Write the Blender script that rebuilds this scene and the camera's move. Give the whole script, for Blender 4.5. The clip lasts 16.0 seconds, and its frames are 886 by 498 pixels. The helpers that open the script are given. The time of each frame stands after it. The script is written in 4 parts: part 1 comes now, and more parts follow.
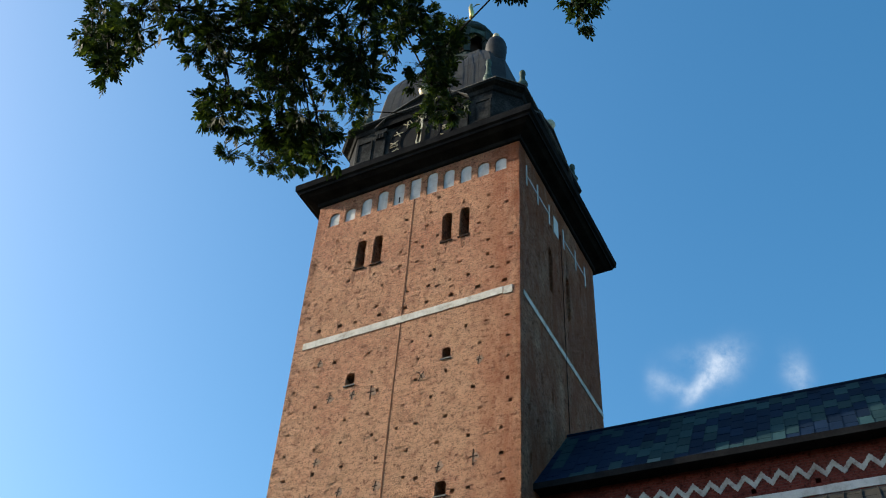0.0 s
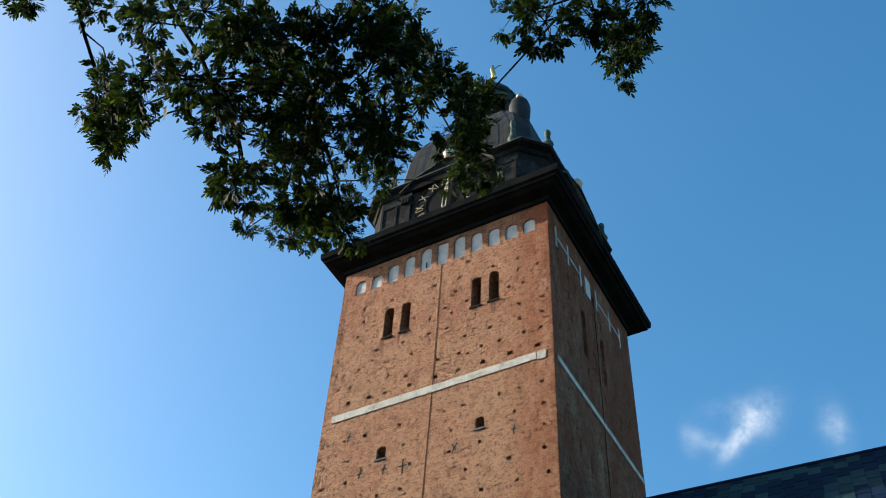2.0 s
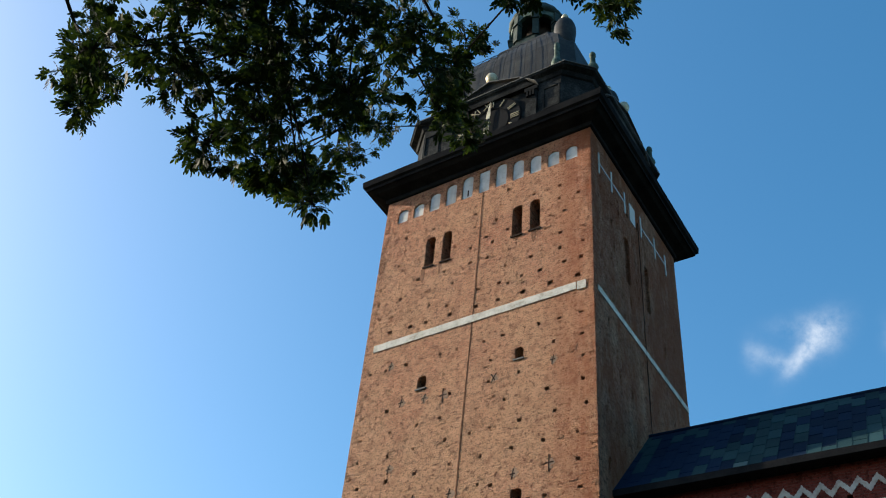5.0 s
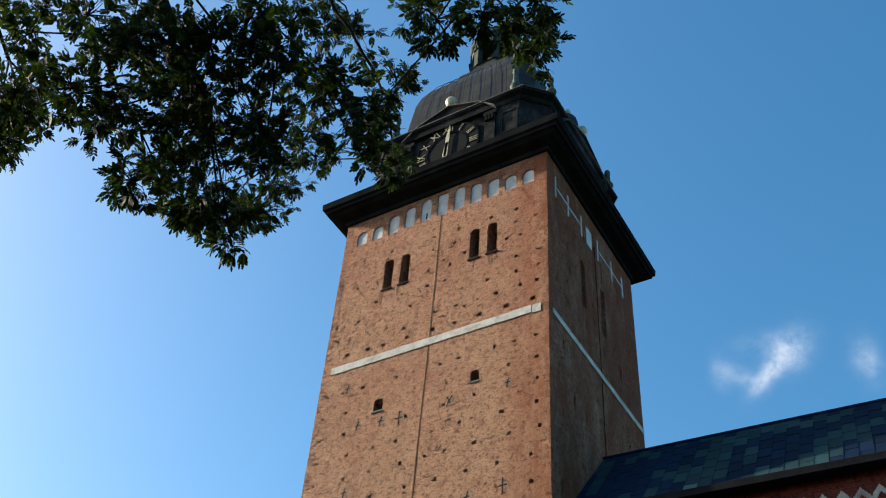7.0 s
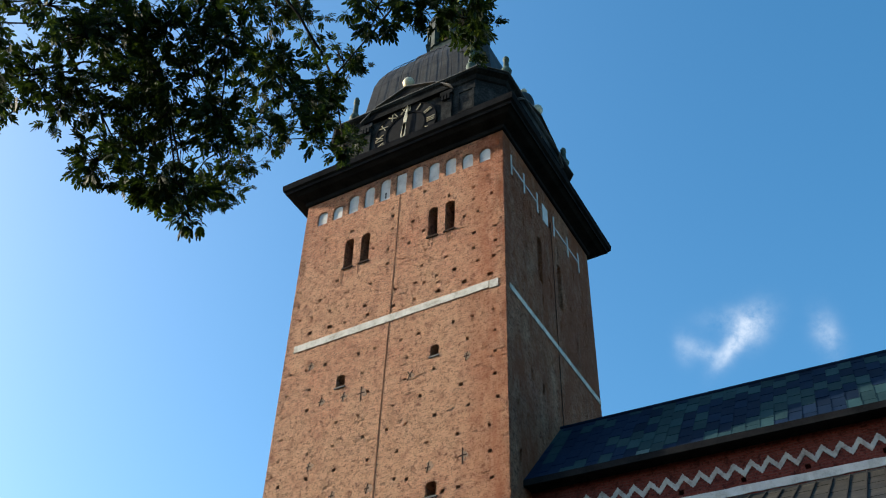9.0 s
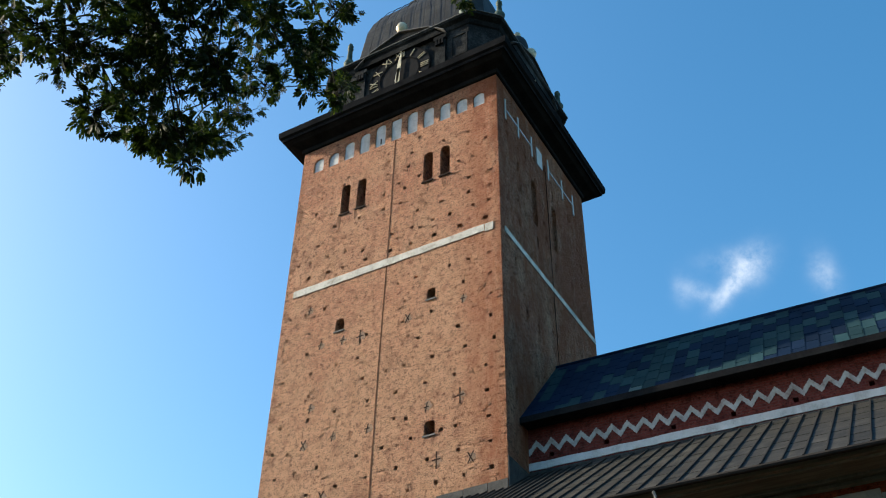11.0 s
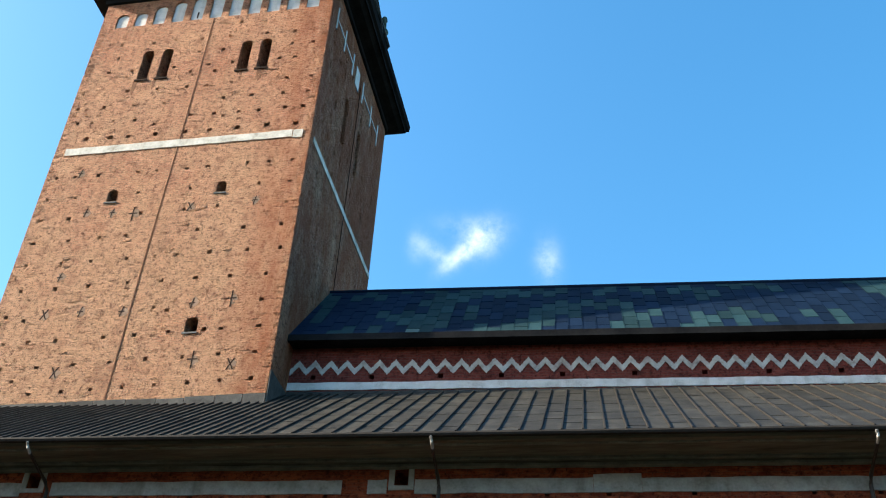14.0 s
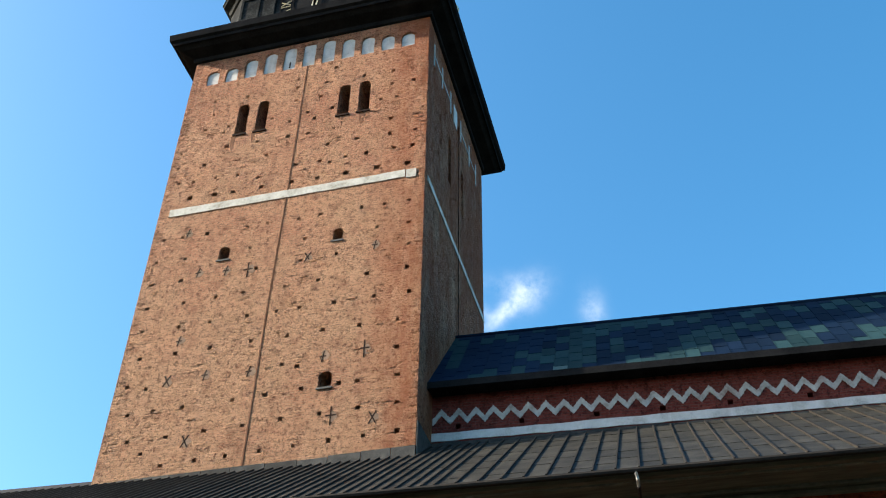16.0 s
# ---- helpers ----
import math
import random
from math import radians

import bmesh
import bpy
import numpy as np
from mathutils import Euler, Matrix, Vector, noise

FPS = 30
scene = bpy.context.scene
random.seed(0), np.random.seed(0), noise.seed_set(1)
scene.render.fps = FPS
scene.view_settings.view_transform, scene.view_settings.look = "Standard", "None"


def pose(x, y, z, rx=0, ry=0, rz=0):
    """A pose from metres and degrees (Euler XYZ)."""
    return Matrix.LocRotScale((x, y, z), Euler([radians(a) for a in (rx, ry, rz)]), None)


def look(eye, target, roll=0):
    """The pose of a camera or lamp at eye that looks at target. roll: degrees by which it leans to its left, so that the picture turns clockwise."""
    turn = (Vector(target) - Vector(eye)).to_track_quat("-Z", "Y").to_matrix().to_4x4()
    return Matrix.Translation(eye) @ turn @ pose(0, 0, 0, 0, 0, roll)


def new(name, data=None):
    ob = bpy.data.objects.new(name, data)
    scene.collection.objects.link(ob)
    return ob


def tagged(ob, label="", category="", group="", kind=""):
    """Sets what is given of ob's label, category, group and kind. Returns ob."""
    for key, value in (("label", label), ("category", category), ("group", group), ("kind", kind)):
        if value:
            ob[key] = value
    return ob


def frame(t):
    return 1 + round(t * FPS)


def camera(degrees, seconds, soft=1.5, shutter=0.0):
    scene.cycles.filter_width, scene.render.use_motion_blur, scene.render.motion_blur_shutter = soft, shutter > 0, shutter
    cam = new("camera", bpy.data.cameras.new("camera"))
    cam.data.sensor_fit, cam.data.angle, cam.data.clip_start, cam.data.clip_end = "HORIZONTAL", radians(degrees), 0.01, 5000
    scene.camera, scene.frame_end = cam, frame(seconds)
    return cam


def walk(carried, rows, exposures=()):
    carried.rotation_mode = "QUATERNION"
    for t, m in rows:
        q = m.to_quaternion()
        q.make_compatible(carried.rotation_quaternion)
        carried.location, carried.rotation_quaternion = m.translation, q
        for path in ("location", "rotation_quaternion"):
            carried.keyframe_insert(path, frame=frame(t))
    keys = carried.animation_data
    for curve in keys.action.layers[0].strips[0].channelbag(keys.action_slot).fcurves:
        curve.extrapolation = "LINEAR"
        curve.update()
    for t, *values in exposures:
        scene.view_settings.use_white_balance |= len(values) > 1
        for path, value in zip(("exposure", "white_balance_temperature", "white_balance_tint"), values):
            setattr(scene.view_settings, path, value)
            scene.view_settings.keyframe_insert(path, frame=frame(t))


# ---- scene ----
from mathutils import geometry

cam = camera(46.2, 16.0, soft=1.1)
PATH = [
    (0, (11.987, -26.585, 0.570), (5.061, -14.080, 14.558), 3.77),
    (0.5, (11.785, -26.436, 0.838), (5.003, -14.255, 15.178), 3.49),
    (1, (11.718, -26.366, 0.953), (5.097, -14.692, 15.782), 3.32),
    (1.5, (11.716, -26.312, 1.080), (5.049, -14.937, 16.119), 3.62),
    (2, (11.609, -26.118, 1.424), (4.589, -14.615, 16.202), 3.78),
    (2.5, (11.611, -25.944, 1.731), (3.998, -14.233, 16.045), 3.77),
    (3, (11.657, -25.831, 1.957), (3.495, -13.868, 15.750), 3.97),
    (3.5, (11.820, -25.836, 1.953), (3.490, -13.955, 15.717), 4.37),
    (3.7, (11.823, -25.806, 2.010), (3.497, -13.959, 15.806), 4.87),
    (5.8, (12.703, -25.818, 2.021), (4.093, -13.556, 15.269), 5.93),
    (6, (12.761, -25.835, 2.008), (4.141, -13.397, 15.084), 5.71),
    (6.5, (12.852, -25.831, 2.016), (4.577, -13.664, 15.561), 5.63),
    (7, (12.903, -25.842, 2.004), (4.989, -13.830, 15.900), 4.81),
    (7.5, (12.945, -25.847, 1.979), (5.245, -13.653, 15.837), 3.93),
    (8, (13.042, -25.952, 1.821), (5.596, -13.500, 15.587), 2.52),
    (10.5, (13.710, -26.371, 0.979), (6.155, -13.481, 14.275), 1.09),
    (11, (13.627, -26.429, 0.978), (5.899, -13.218, 13.853), 0.93),
    (11.5, (13.592, -26.407, 1.136), (5.893, -13.161, 13.991), 1.91),
    (12, (13.420, -26.492, 1.251), (6.293, -12.805, 13.973), 2.01),
    (12.5, (13.095, -26.582, 1.250), (7.491, -12.153, 13.916), 0.80),
    (13, (12.372, -26.918, 1.330), (8.613, -11.477, 13.473), -1.73),
    (13.5, (12.430, -26.912, 1.233), (9.126, -10.633, 12.373), -0.81),
    (14, (11.410, -25.964, 1.482), (8.023, -10.309, 13.459), 3.50),
    (14.5, (10.098, -24.729, 2.196), (5.846, -8.873, 13.619), 1.50),
    (15, (9.028, -24.688, 2.354), (5.021, -9.987, 15.309), 1.74),
    (15.5, (8.571, -24.825, 2.076), (4.684, -10.935, 15.931), 1.59),
    (16, (8.075, -24.568, 1.986), (4.036, -9.794, 14.848), 0.92),
]
walk(cam, [(t, look(eye, target, roll)) for t, eye, target, roll in PATH],
     exposures=[(0.0, 0.73), (2.0, 0.80), (3.5, 0.76), (6.0, 0.70), (8.0, 0.76), (10.5, 0.95), (11.5, 0.85), (12.0, 0.8), (12.6, 0.8), (13.0, 1.0), (13.5, 1.28), (14.5, 1.52), (15.0, 1.5), (15.5, 1.2), (16.0, 1.22)])

# ---------------------------------------------------------------- light
SUN_SIDE, SUN_HEIGHT = 15.0, 28.0     # degrees from west towards south, and above the horizon
sun_way = Vector((-math.cos(radians(SUN_SIDE)) * math.cos(radians(SUN_HEIGHT)),
                  -math.sin(radians(SUN_SIDE)) * math.cos(radians(SUN_HEIGHT)),
                  math.sin(radians(SUN_HEIGHT))))
sun = new("sun", bpy.data.lights.new("sun", "SUN"))
sun.data.energy, sun.data.angle, sun.data.color = 5.0, radians(0.55), (1.0, 0.90, 0.72)
sun.matrix_world = look((-40, -40, 60), Vector((-40, -40, 60)) - sun_way)

world = bpy.data.worlds.new("sky")
scene.world = world
world.use_nodes = True


def build_sky():
    nt = world.node_tree
    nodes, links = nt.nodes, nt.links
    nodes.clear()

    def add(kind, **values):
        n = nodes.new(kind)
        for key, value in values.items():
            n.inputs[int(key[1:])].default_value = value
        return n

    def math_node(op, a, b):
        n = nodes.new("ShaderNodeMath")
        n.operation = op
        for i, v in enumerate((a, b)):
            if isinstance(v, (int, float)):
                n.inputs[i].default_value = v
            elif v is not None:
                links.new(v, n.inputs[i])
        return n.outputs[0]

    sky = nodes.new("ShaderNodeTexSky")
    sky.sky_type, sky.sun_disc = "NISHITA", False
    sky.sun_elevation = radians(SUN_HEIGHT)
    sky.sun_rotation = math.atan2(sun_way.x, sun_way.y)
    sky.altitude, sky.air_density, sky.dust_density, sky.ozone_density = 20, 1.0, 1.6, 1.5
    place = nodes.new("ShaderNodeTexCoord").outputs["Generated"]
    # two thin wisps of cloud over the nave
    total = None
    ahead = Vector((-math.sin(radians(11.0)) * math.cos(radians(37)), math.cos(radians(11.0)) * math.cos(radians(37)), math.sin(radians(37))))
    right = Vector((math.cos(radians(11.0)), math.sin(radians(11.0)), 0))
    up = right.cross(ahead)
    dots = []
    for axis in (right, up):
        d = nodes.new("ShaderNodeVectorMath")
        d.operation = "DOT_PRODUCT"
        links.new(place, d.inputs[0])
        d.inputs[1].default_value = axis
        dots.append(d.outputs["Value"])
    front = nodes.new("ShaderNodeVectorMath")
    front.operation = "DOT_PRODUCT"
    links.new(place, front.inputs[0])
    front.inputs[1].default_value = ahead
    warp = add("ShaderNodeTexNoise")
    links.new(place, warp.inputs["Vector"])
    warp.inputs["Scale"].default_value, warp.inputs["Detail"].default_value, warp.inputs["Roughness"].default_value = 60, 5, 0.62
    fine = add("ShaderNodeTexNoise")
    links.new(place, fine.inputs["Vector"])
    fine.inputs["Scale"].default_value, fine.inputs["Detail"].default_value = 18, 4
    # each wisp: middle across and up, half-widths, lean, thickness
    for cx, cy, rx, ry, lean, thick in ((0.020, 0.008, 0.017, 0.014, 0.3, 1.0), (0.000, -0.008, 0.016, 0.009, 0.8, 0.9),
                                        (-0.026, -0.006, 0.012, 0.009, -0.5, 0.5), (-0.043, -0.002, 0.007, 0.012, 0.0, 0.35),
                                        (0.002, 0.020, 0.024, 0.009, 0.0, 0.22), (0.084, -0.010, 0.010, 0.017, -0.2, 0.5)):
        dx = math_node("SUBTRACT", dots[0], cx)
        dy = math_node("SUBTRACT", math_node("SUBTRACT", dots[1], cy), math_node("MULTIPLY", dx, lean))
        r2 = math_node("ADD", math_node("POWER", math_node("ABSOLUTE", math_node("DIVIDE", dx, rx), None), 2), math_node("POWER", math_node("ABSOLUTE", math_node("DIVIDE", dy, ry), None), 2))
        puff = math_node("MULTIPLY", math_node("EXPONENT", math_node("MULTIPLY", r2, -0.9), None), thick)
        total = puff if total is None else math_node("ADD", total, puff)
    ragged = math_node("MULTIPLY", total, math_node("ADD", math_node("MULTIPLY", warp.outputs[0], 2.6), -0.55))
    ragged = math_node("MULTIPLY", ragged, math_node("GREATER_THAN", front.outputs["Value"], 0.5))
    cover = nodes.new("ShaderNodeClamp")
    links.new(math_node("MULTIPLY", ragged, 0.40), cover.inputs[0])
    mix = nodes.new("ShaderNodeMix")
    mix.data_type = "RGBA"
    links.new(cover.outputs[0], mix.inputs[0])
    vivid = nodes.new("ShaderNodeHueSaturation")
    vivid.inputs["Saturation"].default_value = 1.36
    vivid.inputs["Hue"].default_value = 0.489
    links.new(sky.outputs[0], vivid.inputs["Color"])
    links.new(vivid.outputs[0], mix.inputs[6])
    mix.inputs[7].default_value = (5.2, 5.3, 5.4, 1)
    bg = nodes.new("ShaderNodeBackground")
    bg.inputs[1].default_value = 0.15
    links.new(mix.outputs[2], bg.inputs[0])
    out = nodes.new("ShaderNodeOutputWorld")
    links.new(bg.outputs[0], out.inputs[0])


build_sky()


# ---------------------------------------------------------------- materials
def material(name, colours, scale=3.0, grain=40.0, rough=0.8, metal=0.0, bump=0.3, stains=None, random_tint=0.0, island=False, spec=0.4, stretch=None):
    """Two scales of variation between the colours, grain bump, optional dark runs, optional tint piece by piece."""
    m = bpy.data.materials.new(name)
    m.use_nodes = True
    nt = m.node_tree
    nodes, links = nt.nodes, nt.links
    bsdf = nodes["Principled BSDF"]
    where = nodes.new("ShaderNodeNewGeometry").outputs["Position"]
    if stretch:
        drawn = nodes.new("ShaderNodeMapping")
        drawn.inputs["Scale"].default_value = stretch
        links.new(where, drawn.inputs[0])
        where = drawn.outputs[0]
    big = nodes.new("ShaderNodeTexNoise")
    big.inputs["Scale"].default_value, big.inputs["Detail"].default_value, big.inputs["Roughness"].default_value = scale, 6, 0.65
    links.new(where, big.inputs["Vector"])
    small = nodes.new("ShaderNodeTexNoise")
    small.inputs["Scale"].default_value, small.inputs["Detail"].default_value = grain, 4
    links.new(where, small.inputs["Vector"])
    blend = nodes.new("ShaderNodeMath")
    blend.operation = "MULTIPLY_ADD"
    links.new(small.outputs[0], blend.inputs[0])
    blend.inputs[1].default_value = 0.35
    links.new(big.outputs[0], blend.inputs[2])
    ramp = nodes.new("ShaderNodeValToRGB")
    ramp.color_ramp.elements[0].position, ramp.color_ramp.elements[1].position = 0.45, 0.85
    ramp.color_ramp.elements[0].color, ramp.color_ramp.elements[1].color = (*colours[0], 1), (*colours[-1], 1)
    if len(colours) == 3:
        ramp.color_ramp.elements.new(0.65).color = (*colours[1], 1)
    links.new(blend.outputs[0], ramp.inputs[0])
    colour = ramp.outputs[0]
    if random_tint:
        pick = nodes.new("ShaderNodeNewGeometry").outputs["Random Per Island"] if island else nodes.new("ShaderNodeObjectInfo").outputs["Random"]
        hsv = nodes.new("ShaderNodeHueSaturation")
        span = nodes.new("ShaderNodeMapRange")
        span.inputs[3].default_value, span.inputs[4].default_value = 1 - random_tint, 1 + random_tint
        links.new(pick, span.inputs[0])
        links.new(span.outputs[0], hsv.inputs["Value"])
        links.new(colour, hsv.inputs["Color"])
        colour = hsv.outputs[0]
    if stains:
        streak = nodes.new("ShaderNodeTexNoise")
        stretch = nodes.new("ShaderNodeMapping")
        stretch.inputs["Scale"].default_value = (1.3, 1.3, 0.12)
        links.new(where, stretch.inputs[0])
        links.new(stretch.outputs[0], streak.inputs["Vector"])
        streak.inputs["Scale"].default_value, streak.inputs["Detail"].default_value = 1.6, 5
        edge = nodes.new("ShaderNodeMapRange")
        edge.inputs[1].default_value, edge.inputs[2].default_value, edge.inputs[4].default_value = 0.55, 0.75, 0.6
        links.new(streak.outputs[0], edge.inputs[0])
        over = nodes.new("ShaderNodeMix")
        over.data_type = "RGBA"
        links.new(edge.outputs[0], over.inputs[0])
        links.new(colour, over.inputs[6])
        over.inputs[7].default_value = (*stains, 1)
        colour = over.outputs[2]
    links.new(colour, bsdf.inputs["Base Color"])
    lift = nodes.new("ShaderNodeBump")
    lift.inputs["Strength"].default_value, lift.inputs["Distance"].default_value = bump, 0.03
    links.new(blend.outputs[0], lift.inputs["Height"])
    links.new(lift.outputs[0], bsdf.inputs["Normal"])
    bsdf.inputs["Roughness"].default_value, bsdf.inputs["Metallic"].default_value = rough, metal
    bsdf.inputs["Specular IOR Level"].default_value = spec
    return m


def brick_material(name, bricks, mortar, length=0.27, height=0.095, wear=(0.5, 0.38, 0.25), wear_amount=0.5, relief=0.6, along=None, stain=(0.16, 0.075, 0.03), stain_amount=0.7, upper=None):
    """Coursed brick: courses on z, length along the wall; crumbled patches, painted relief streaks and rusty runs."""
    m = bpy.data.materials.new(name)
    m.use_nodes = True
    nt = m.node_tree
    nodes, links = nt.nodes, nt.links
    bsdf = nodes["Principled BSDF"]
    geo = nodes.new("ShaderNodeNewGeometry")
    split = nodes.new("ShaderNodeSeparateXYZ")
    links.new(geo.outputs["Position"], split.inputs[0])
    both = nodes.new("ShaderNodeMath")
    links.new(split.outputs[0], both.inputs[0])
    links.new(split.outputs[1], both.inputs[1])
    wobble = nodes.new("ShaderNodeTexNoise")
    wobble.inputs["Scale"].default_value = 1.5
    links.new(geo.outputs["Position"], wobble.inputs["Vector"])
    wavy = nodes.new("ShaderNodeMath")
    wavy.operation = "MULTIPLY_ADD"
    links.new(wobble.outputs[0], wavy.inputs[0])
    wavy.inputs[1].default_value = 0.07
    links.new(split.outputs[2], wavy.inputs[2])
    flat = nodes.new("ShaderNodeCombineXYZ")
    links.new(both.outputs[0], flat.inputs[0])
    links.new(wavy.outputs[0], flat.inputs[1])
    tex = nodes.new("ShaderNodeTexBrick")
    links.new(flat.outputs[0], tex.inputs["Vector"])
    tex.inputs["Color1"].default_value, tex.inputs["Color2"].default_value, tex.inputs["Mortar"].default_value = (*bricks[0], 1), (*bricks[1], 1), (*mortar, 1)
    tex.inputs["Scale"].default_value, tex.inputs["Mortar Size"].default_value = 1.0, 0.012
    tex.inputs["Brick Width"].default_value, tex.inputs["Row Height"].default_value = length, height
    tex.inputs["Mortar Smooth"].default_value = 0.4

    def noise_of(scale, detail=6, rough=0.6, stretch=None):
        n = nodes.new("ShaderNodeTexNoise")
        n.inputs["Scale"].default_value, n.inputs["Detail"].default_value, n.inputs["Roughness"].default_value = scale, detail, rough
        source = geo.outputs["Position"]
        if stretch:
            mapping = nodes.new("ShaderNodeMapping")
            mapping.inputs["Scale"].default_value = stretch
            links.new(source, mapping.inputs[0])
            source = mapping.outputs[0]
        links.new(source, n.inputs["Vector"])
        return n.outputs[0]

    def between(value, low, high, top=1.0):
        n = nodes.new("ShaderNodeMapRange")
        n.inputs[1].default_value, n.inputs[2].default_value, n.inputs[4].default_value = low, high, top
        links.new(value, n.inputs[0])
        return n.outputs[0]

    def over(factor, below, colour):
        n = nodes.new("ShaderNodeMix")
        n.data_type = "RGBA"
        links.new(factor, n.inputs[0])
        links.new(below, n.inputs[6])
        if isinstance(colour, tuple):
            n.inputs[7].default_value = (*colour, 1)
        else:
            links.new(colour, n.inputs[7])
        return n.outputs[2]

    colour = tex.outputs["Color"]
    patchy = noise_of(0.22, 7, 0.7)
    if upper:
        # the wear colour thins out between the two given heights
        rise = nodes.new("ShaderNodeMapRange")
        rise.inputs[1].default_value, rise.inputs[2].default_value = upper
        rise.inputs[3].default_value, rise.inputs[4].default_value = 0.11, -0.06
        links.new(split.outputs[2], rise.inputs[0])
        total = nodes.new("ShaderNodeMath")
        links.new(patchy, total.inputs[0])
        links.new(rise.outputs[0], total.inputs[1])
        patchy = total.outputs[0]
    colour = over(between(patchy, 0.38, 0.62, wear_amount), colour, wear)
    # level pale and dark streaks paint grazing sun and shade on ragged courses
    colour = over(between(noise_of(3.0, 8, 0.7, (1, 1, 4.5)), 0.50, 0.62, 0.55), colour, tuple(min(1, 1.18 * v) for v in wear))
    colour = over(between(noise_of(4.0, 8, 0.72, (1, 1, 4.5)), 0.54, 0.63, 0.7), colour, tuple(0.42 * v for v in bricks[0]))
    colour = over(between(noise_of(2.2, 8, 0.7), 0.50, 0.66, 0.6), colour, tuple(0.62 * v for v in bricks[0]))
    colour = over(between(noise_of(5.0, 9, 0.75), 0.52, 0.62, 0.8), colour, tuple(0.30 * v for v in bricks[0]))
    colour = over(between(noise_of(14.0, 4, 0.6), 0.58, 0.64, 0.7), colour, tuple(0.2 * v for v in bricks[0]))
    colour = over(between(noise_of(0.9, 7, 0.65, (1, 1, 0.3)), 0.58, 0.8, stain_amount), colour, stain)
    colour = over(between(noise_of(30.0, 3), 0.6, 0.72, 0.35), colour, tuple(min(1, 1.35 * v) for v in wear))
    if upper:
        # rust-coloured weathering near the eastern edge; it also reddens the whole east face
        edge = nodes.new("ShaderNodeMath")
        edge.operation = "MULTIPLY"
        links.new(between(split.outputs[0], -1.5, 0.5), edge.inputs[0])
        links.new(between(noise_of(0.8, 7, 0.7, (1, 1, 0.3)), 0.34, 0.56, 0.85), edge.inputs[1])
        colour = over(edge.outputs[0], colour, (0.44, 0.135, 0.055))
    links.new(colour, bsdf.inputs["Base Color"])
    rough_noise = noise_of(6.0, 10, 0.78, (1, 1, 3.2))
    height_sum = nodes.new("ShaderNodeMath")
    height_sum.operation = "MULTIPLY_ADD"
    links.new(rough_noise, height_sum.inputs[0])
    height_sum.inputs[1].default_value = 2.6
    inv = nodes.new("ShaderNodeMath")
    inv.operation = "MULTIPLY"
    links.new(tex.outputs["Fac"], inv.inputs[0])
    inv.inputs[1].default_value = -0.7
    links.new(inv.outputs[0], height_sum.inputs[2])
    lift = nodes.new("ShaderNodeBump")
    lift.inputs["Strength"].default_value, lift.inputs["Distance"].default_value = relief, 0.08
    links.new(height_sum.outputs[0], lift.inputs["Height"])
    links.new(lift.outputs[0], bsdf.inputs["Normal"])
    bsdf.inputs["Roughness"].default_value = 0.92
    bsdf.inputs["Specular IOR Level"].default_value = 0.2
    return m


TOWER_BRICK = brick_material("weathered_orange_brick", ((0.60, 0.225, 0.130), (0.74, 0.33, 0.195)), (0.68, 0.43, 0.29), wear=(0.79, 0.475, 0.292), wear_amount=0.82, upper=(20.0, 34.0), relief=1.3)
RED_BRICK = brick_material("red_brick", ((0.115, 0.019, 0.014), (0.16, 0.030, 0.022)), (0.115, 0.052, 0.042), wear=(0.145, 0.038, 0.028), wear_amount=0.4, relief=0.35, stain=(0.10, 0.03, 0.02), stain_amount=0.5)
# brighter orange wear patches paint sun bounced onto the aisle wall
AISLE_BRICK = brick_material("bounce_lit_red_brick", ((0.18, 0.025, 0.012), (0.29, 0.052, 0.021)), (0.17, 0.058, 0.036), wear=(0.34, 0.092, 0.036), wear_amount=0.55, relief=0.5, stain=(0.07, 0.02, 0.014), stain_amount=0.6)
# darker copy of the lime plaster, used on the aisle
DULL_PLASTER = material("dull_lime_plaster", ((0.19, 0.185, 0.17), (0.30, 0.29, 0.275), (0.38, 0.37, 0.35)), 2.2, 18, 0.92, bump=0.35, stains=(0.13, 0.11, 0.09), spec=0.15)
PLASTER = material("lime_plaster", ((0.34, 0.33, 0.31), (0.49, 0.485, 0.47), (0.57, 0.565, 0.55)), 2.5, 25, 0.9, bump=0.3, stains=(0.25, 0.22, 0.18), spec=0.2)
BAND_PLASTER = material("weathered_band_plaster", ((0.26, 0.235, 0.19), (0.47, 0.45, 0.40), (0.60, 0.58, 0.53)), 1.8, 14, 0.9, bump=0.45, stains=(0.20, 0.155, 0.11), spec=0.2)
FRIEZE = material("flaking_frieze_lime", ((0.22, 0.185, 0.165), (0.36, 0.34, 0.32), (0.46, 0.45, 0.43)), 2.4, 12, 0.92, bump=0.5, stains=(0.20, 0.10, 0.08), spec=0.15)
DARK_COPPER = material("black_patinated_copper", ((0.005, 0.006, 0.0065), (0.014, 0.015, 0.0155), (0.042, 0.044, 0.043)), 0.8, 12, 0.75, 0.0, 0.25, random_tint=0.4, spec=0.02)
# base lightened to paint the sky's reflection on the bell roof
DOME_COPPER = material("sky_lightened_copper", ((0.010, 0.011, 0.011), (0.021, 0.022, 0.022), (0.040, 0.041, 0.039)), 0.9, 10, 0.6, 0.0, 0.25, spec=0.15)
DARK_GREEN = material("dark_green_copper", ((0.010, 0.016, 0.014), (0.020, 0.032, 0.028), (0.035, 0.055, 0.047)), 2.0, 18, 0.7, 0, 0.25, spec=0.15)
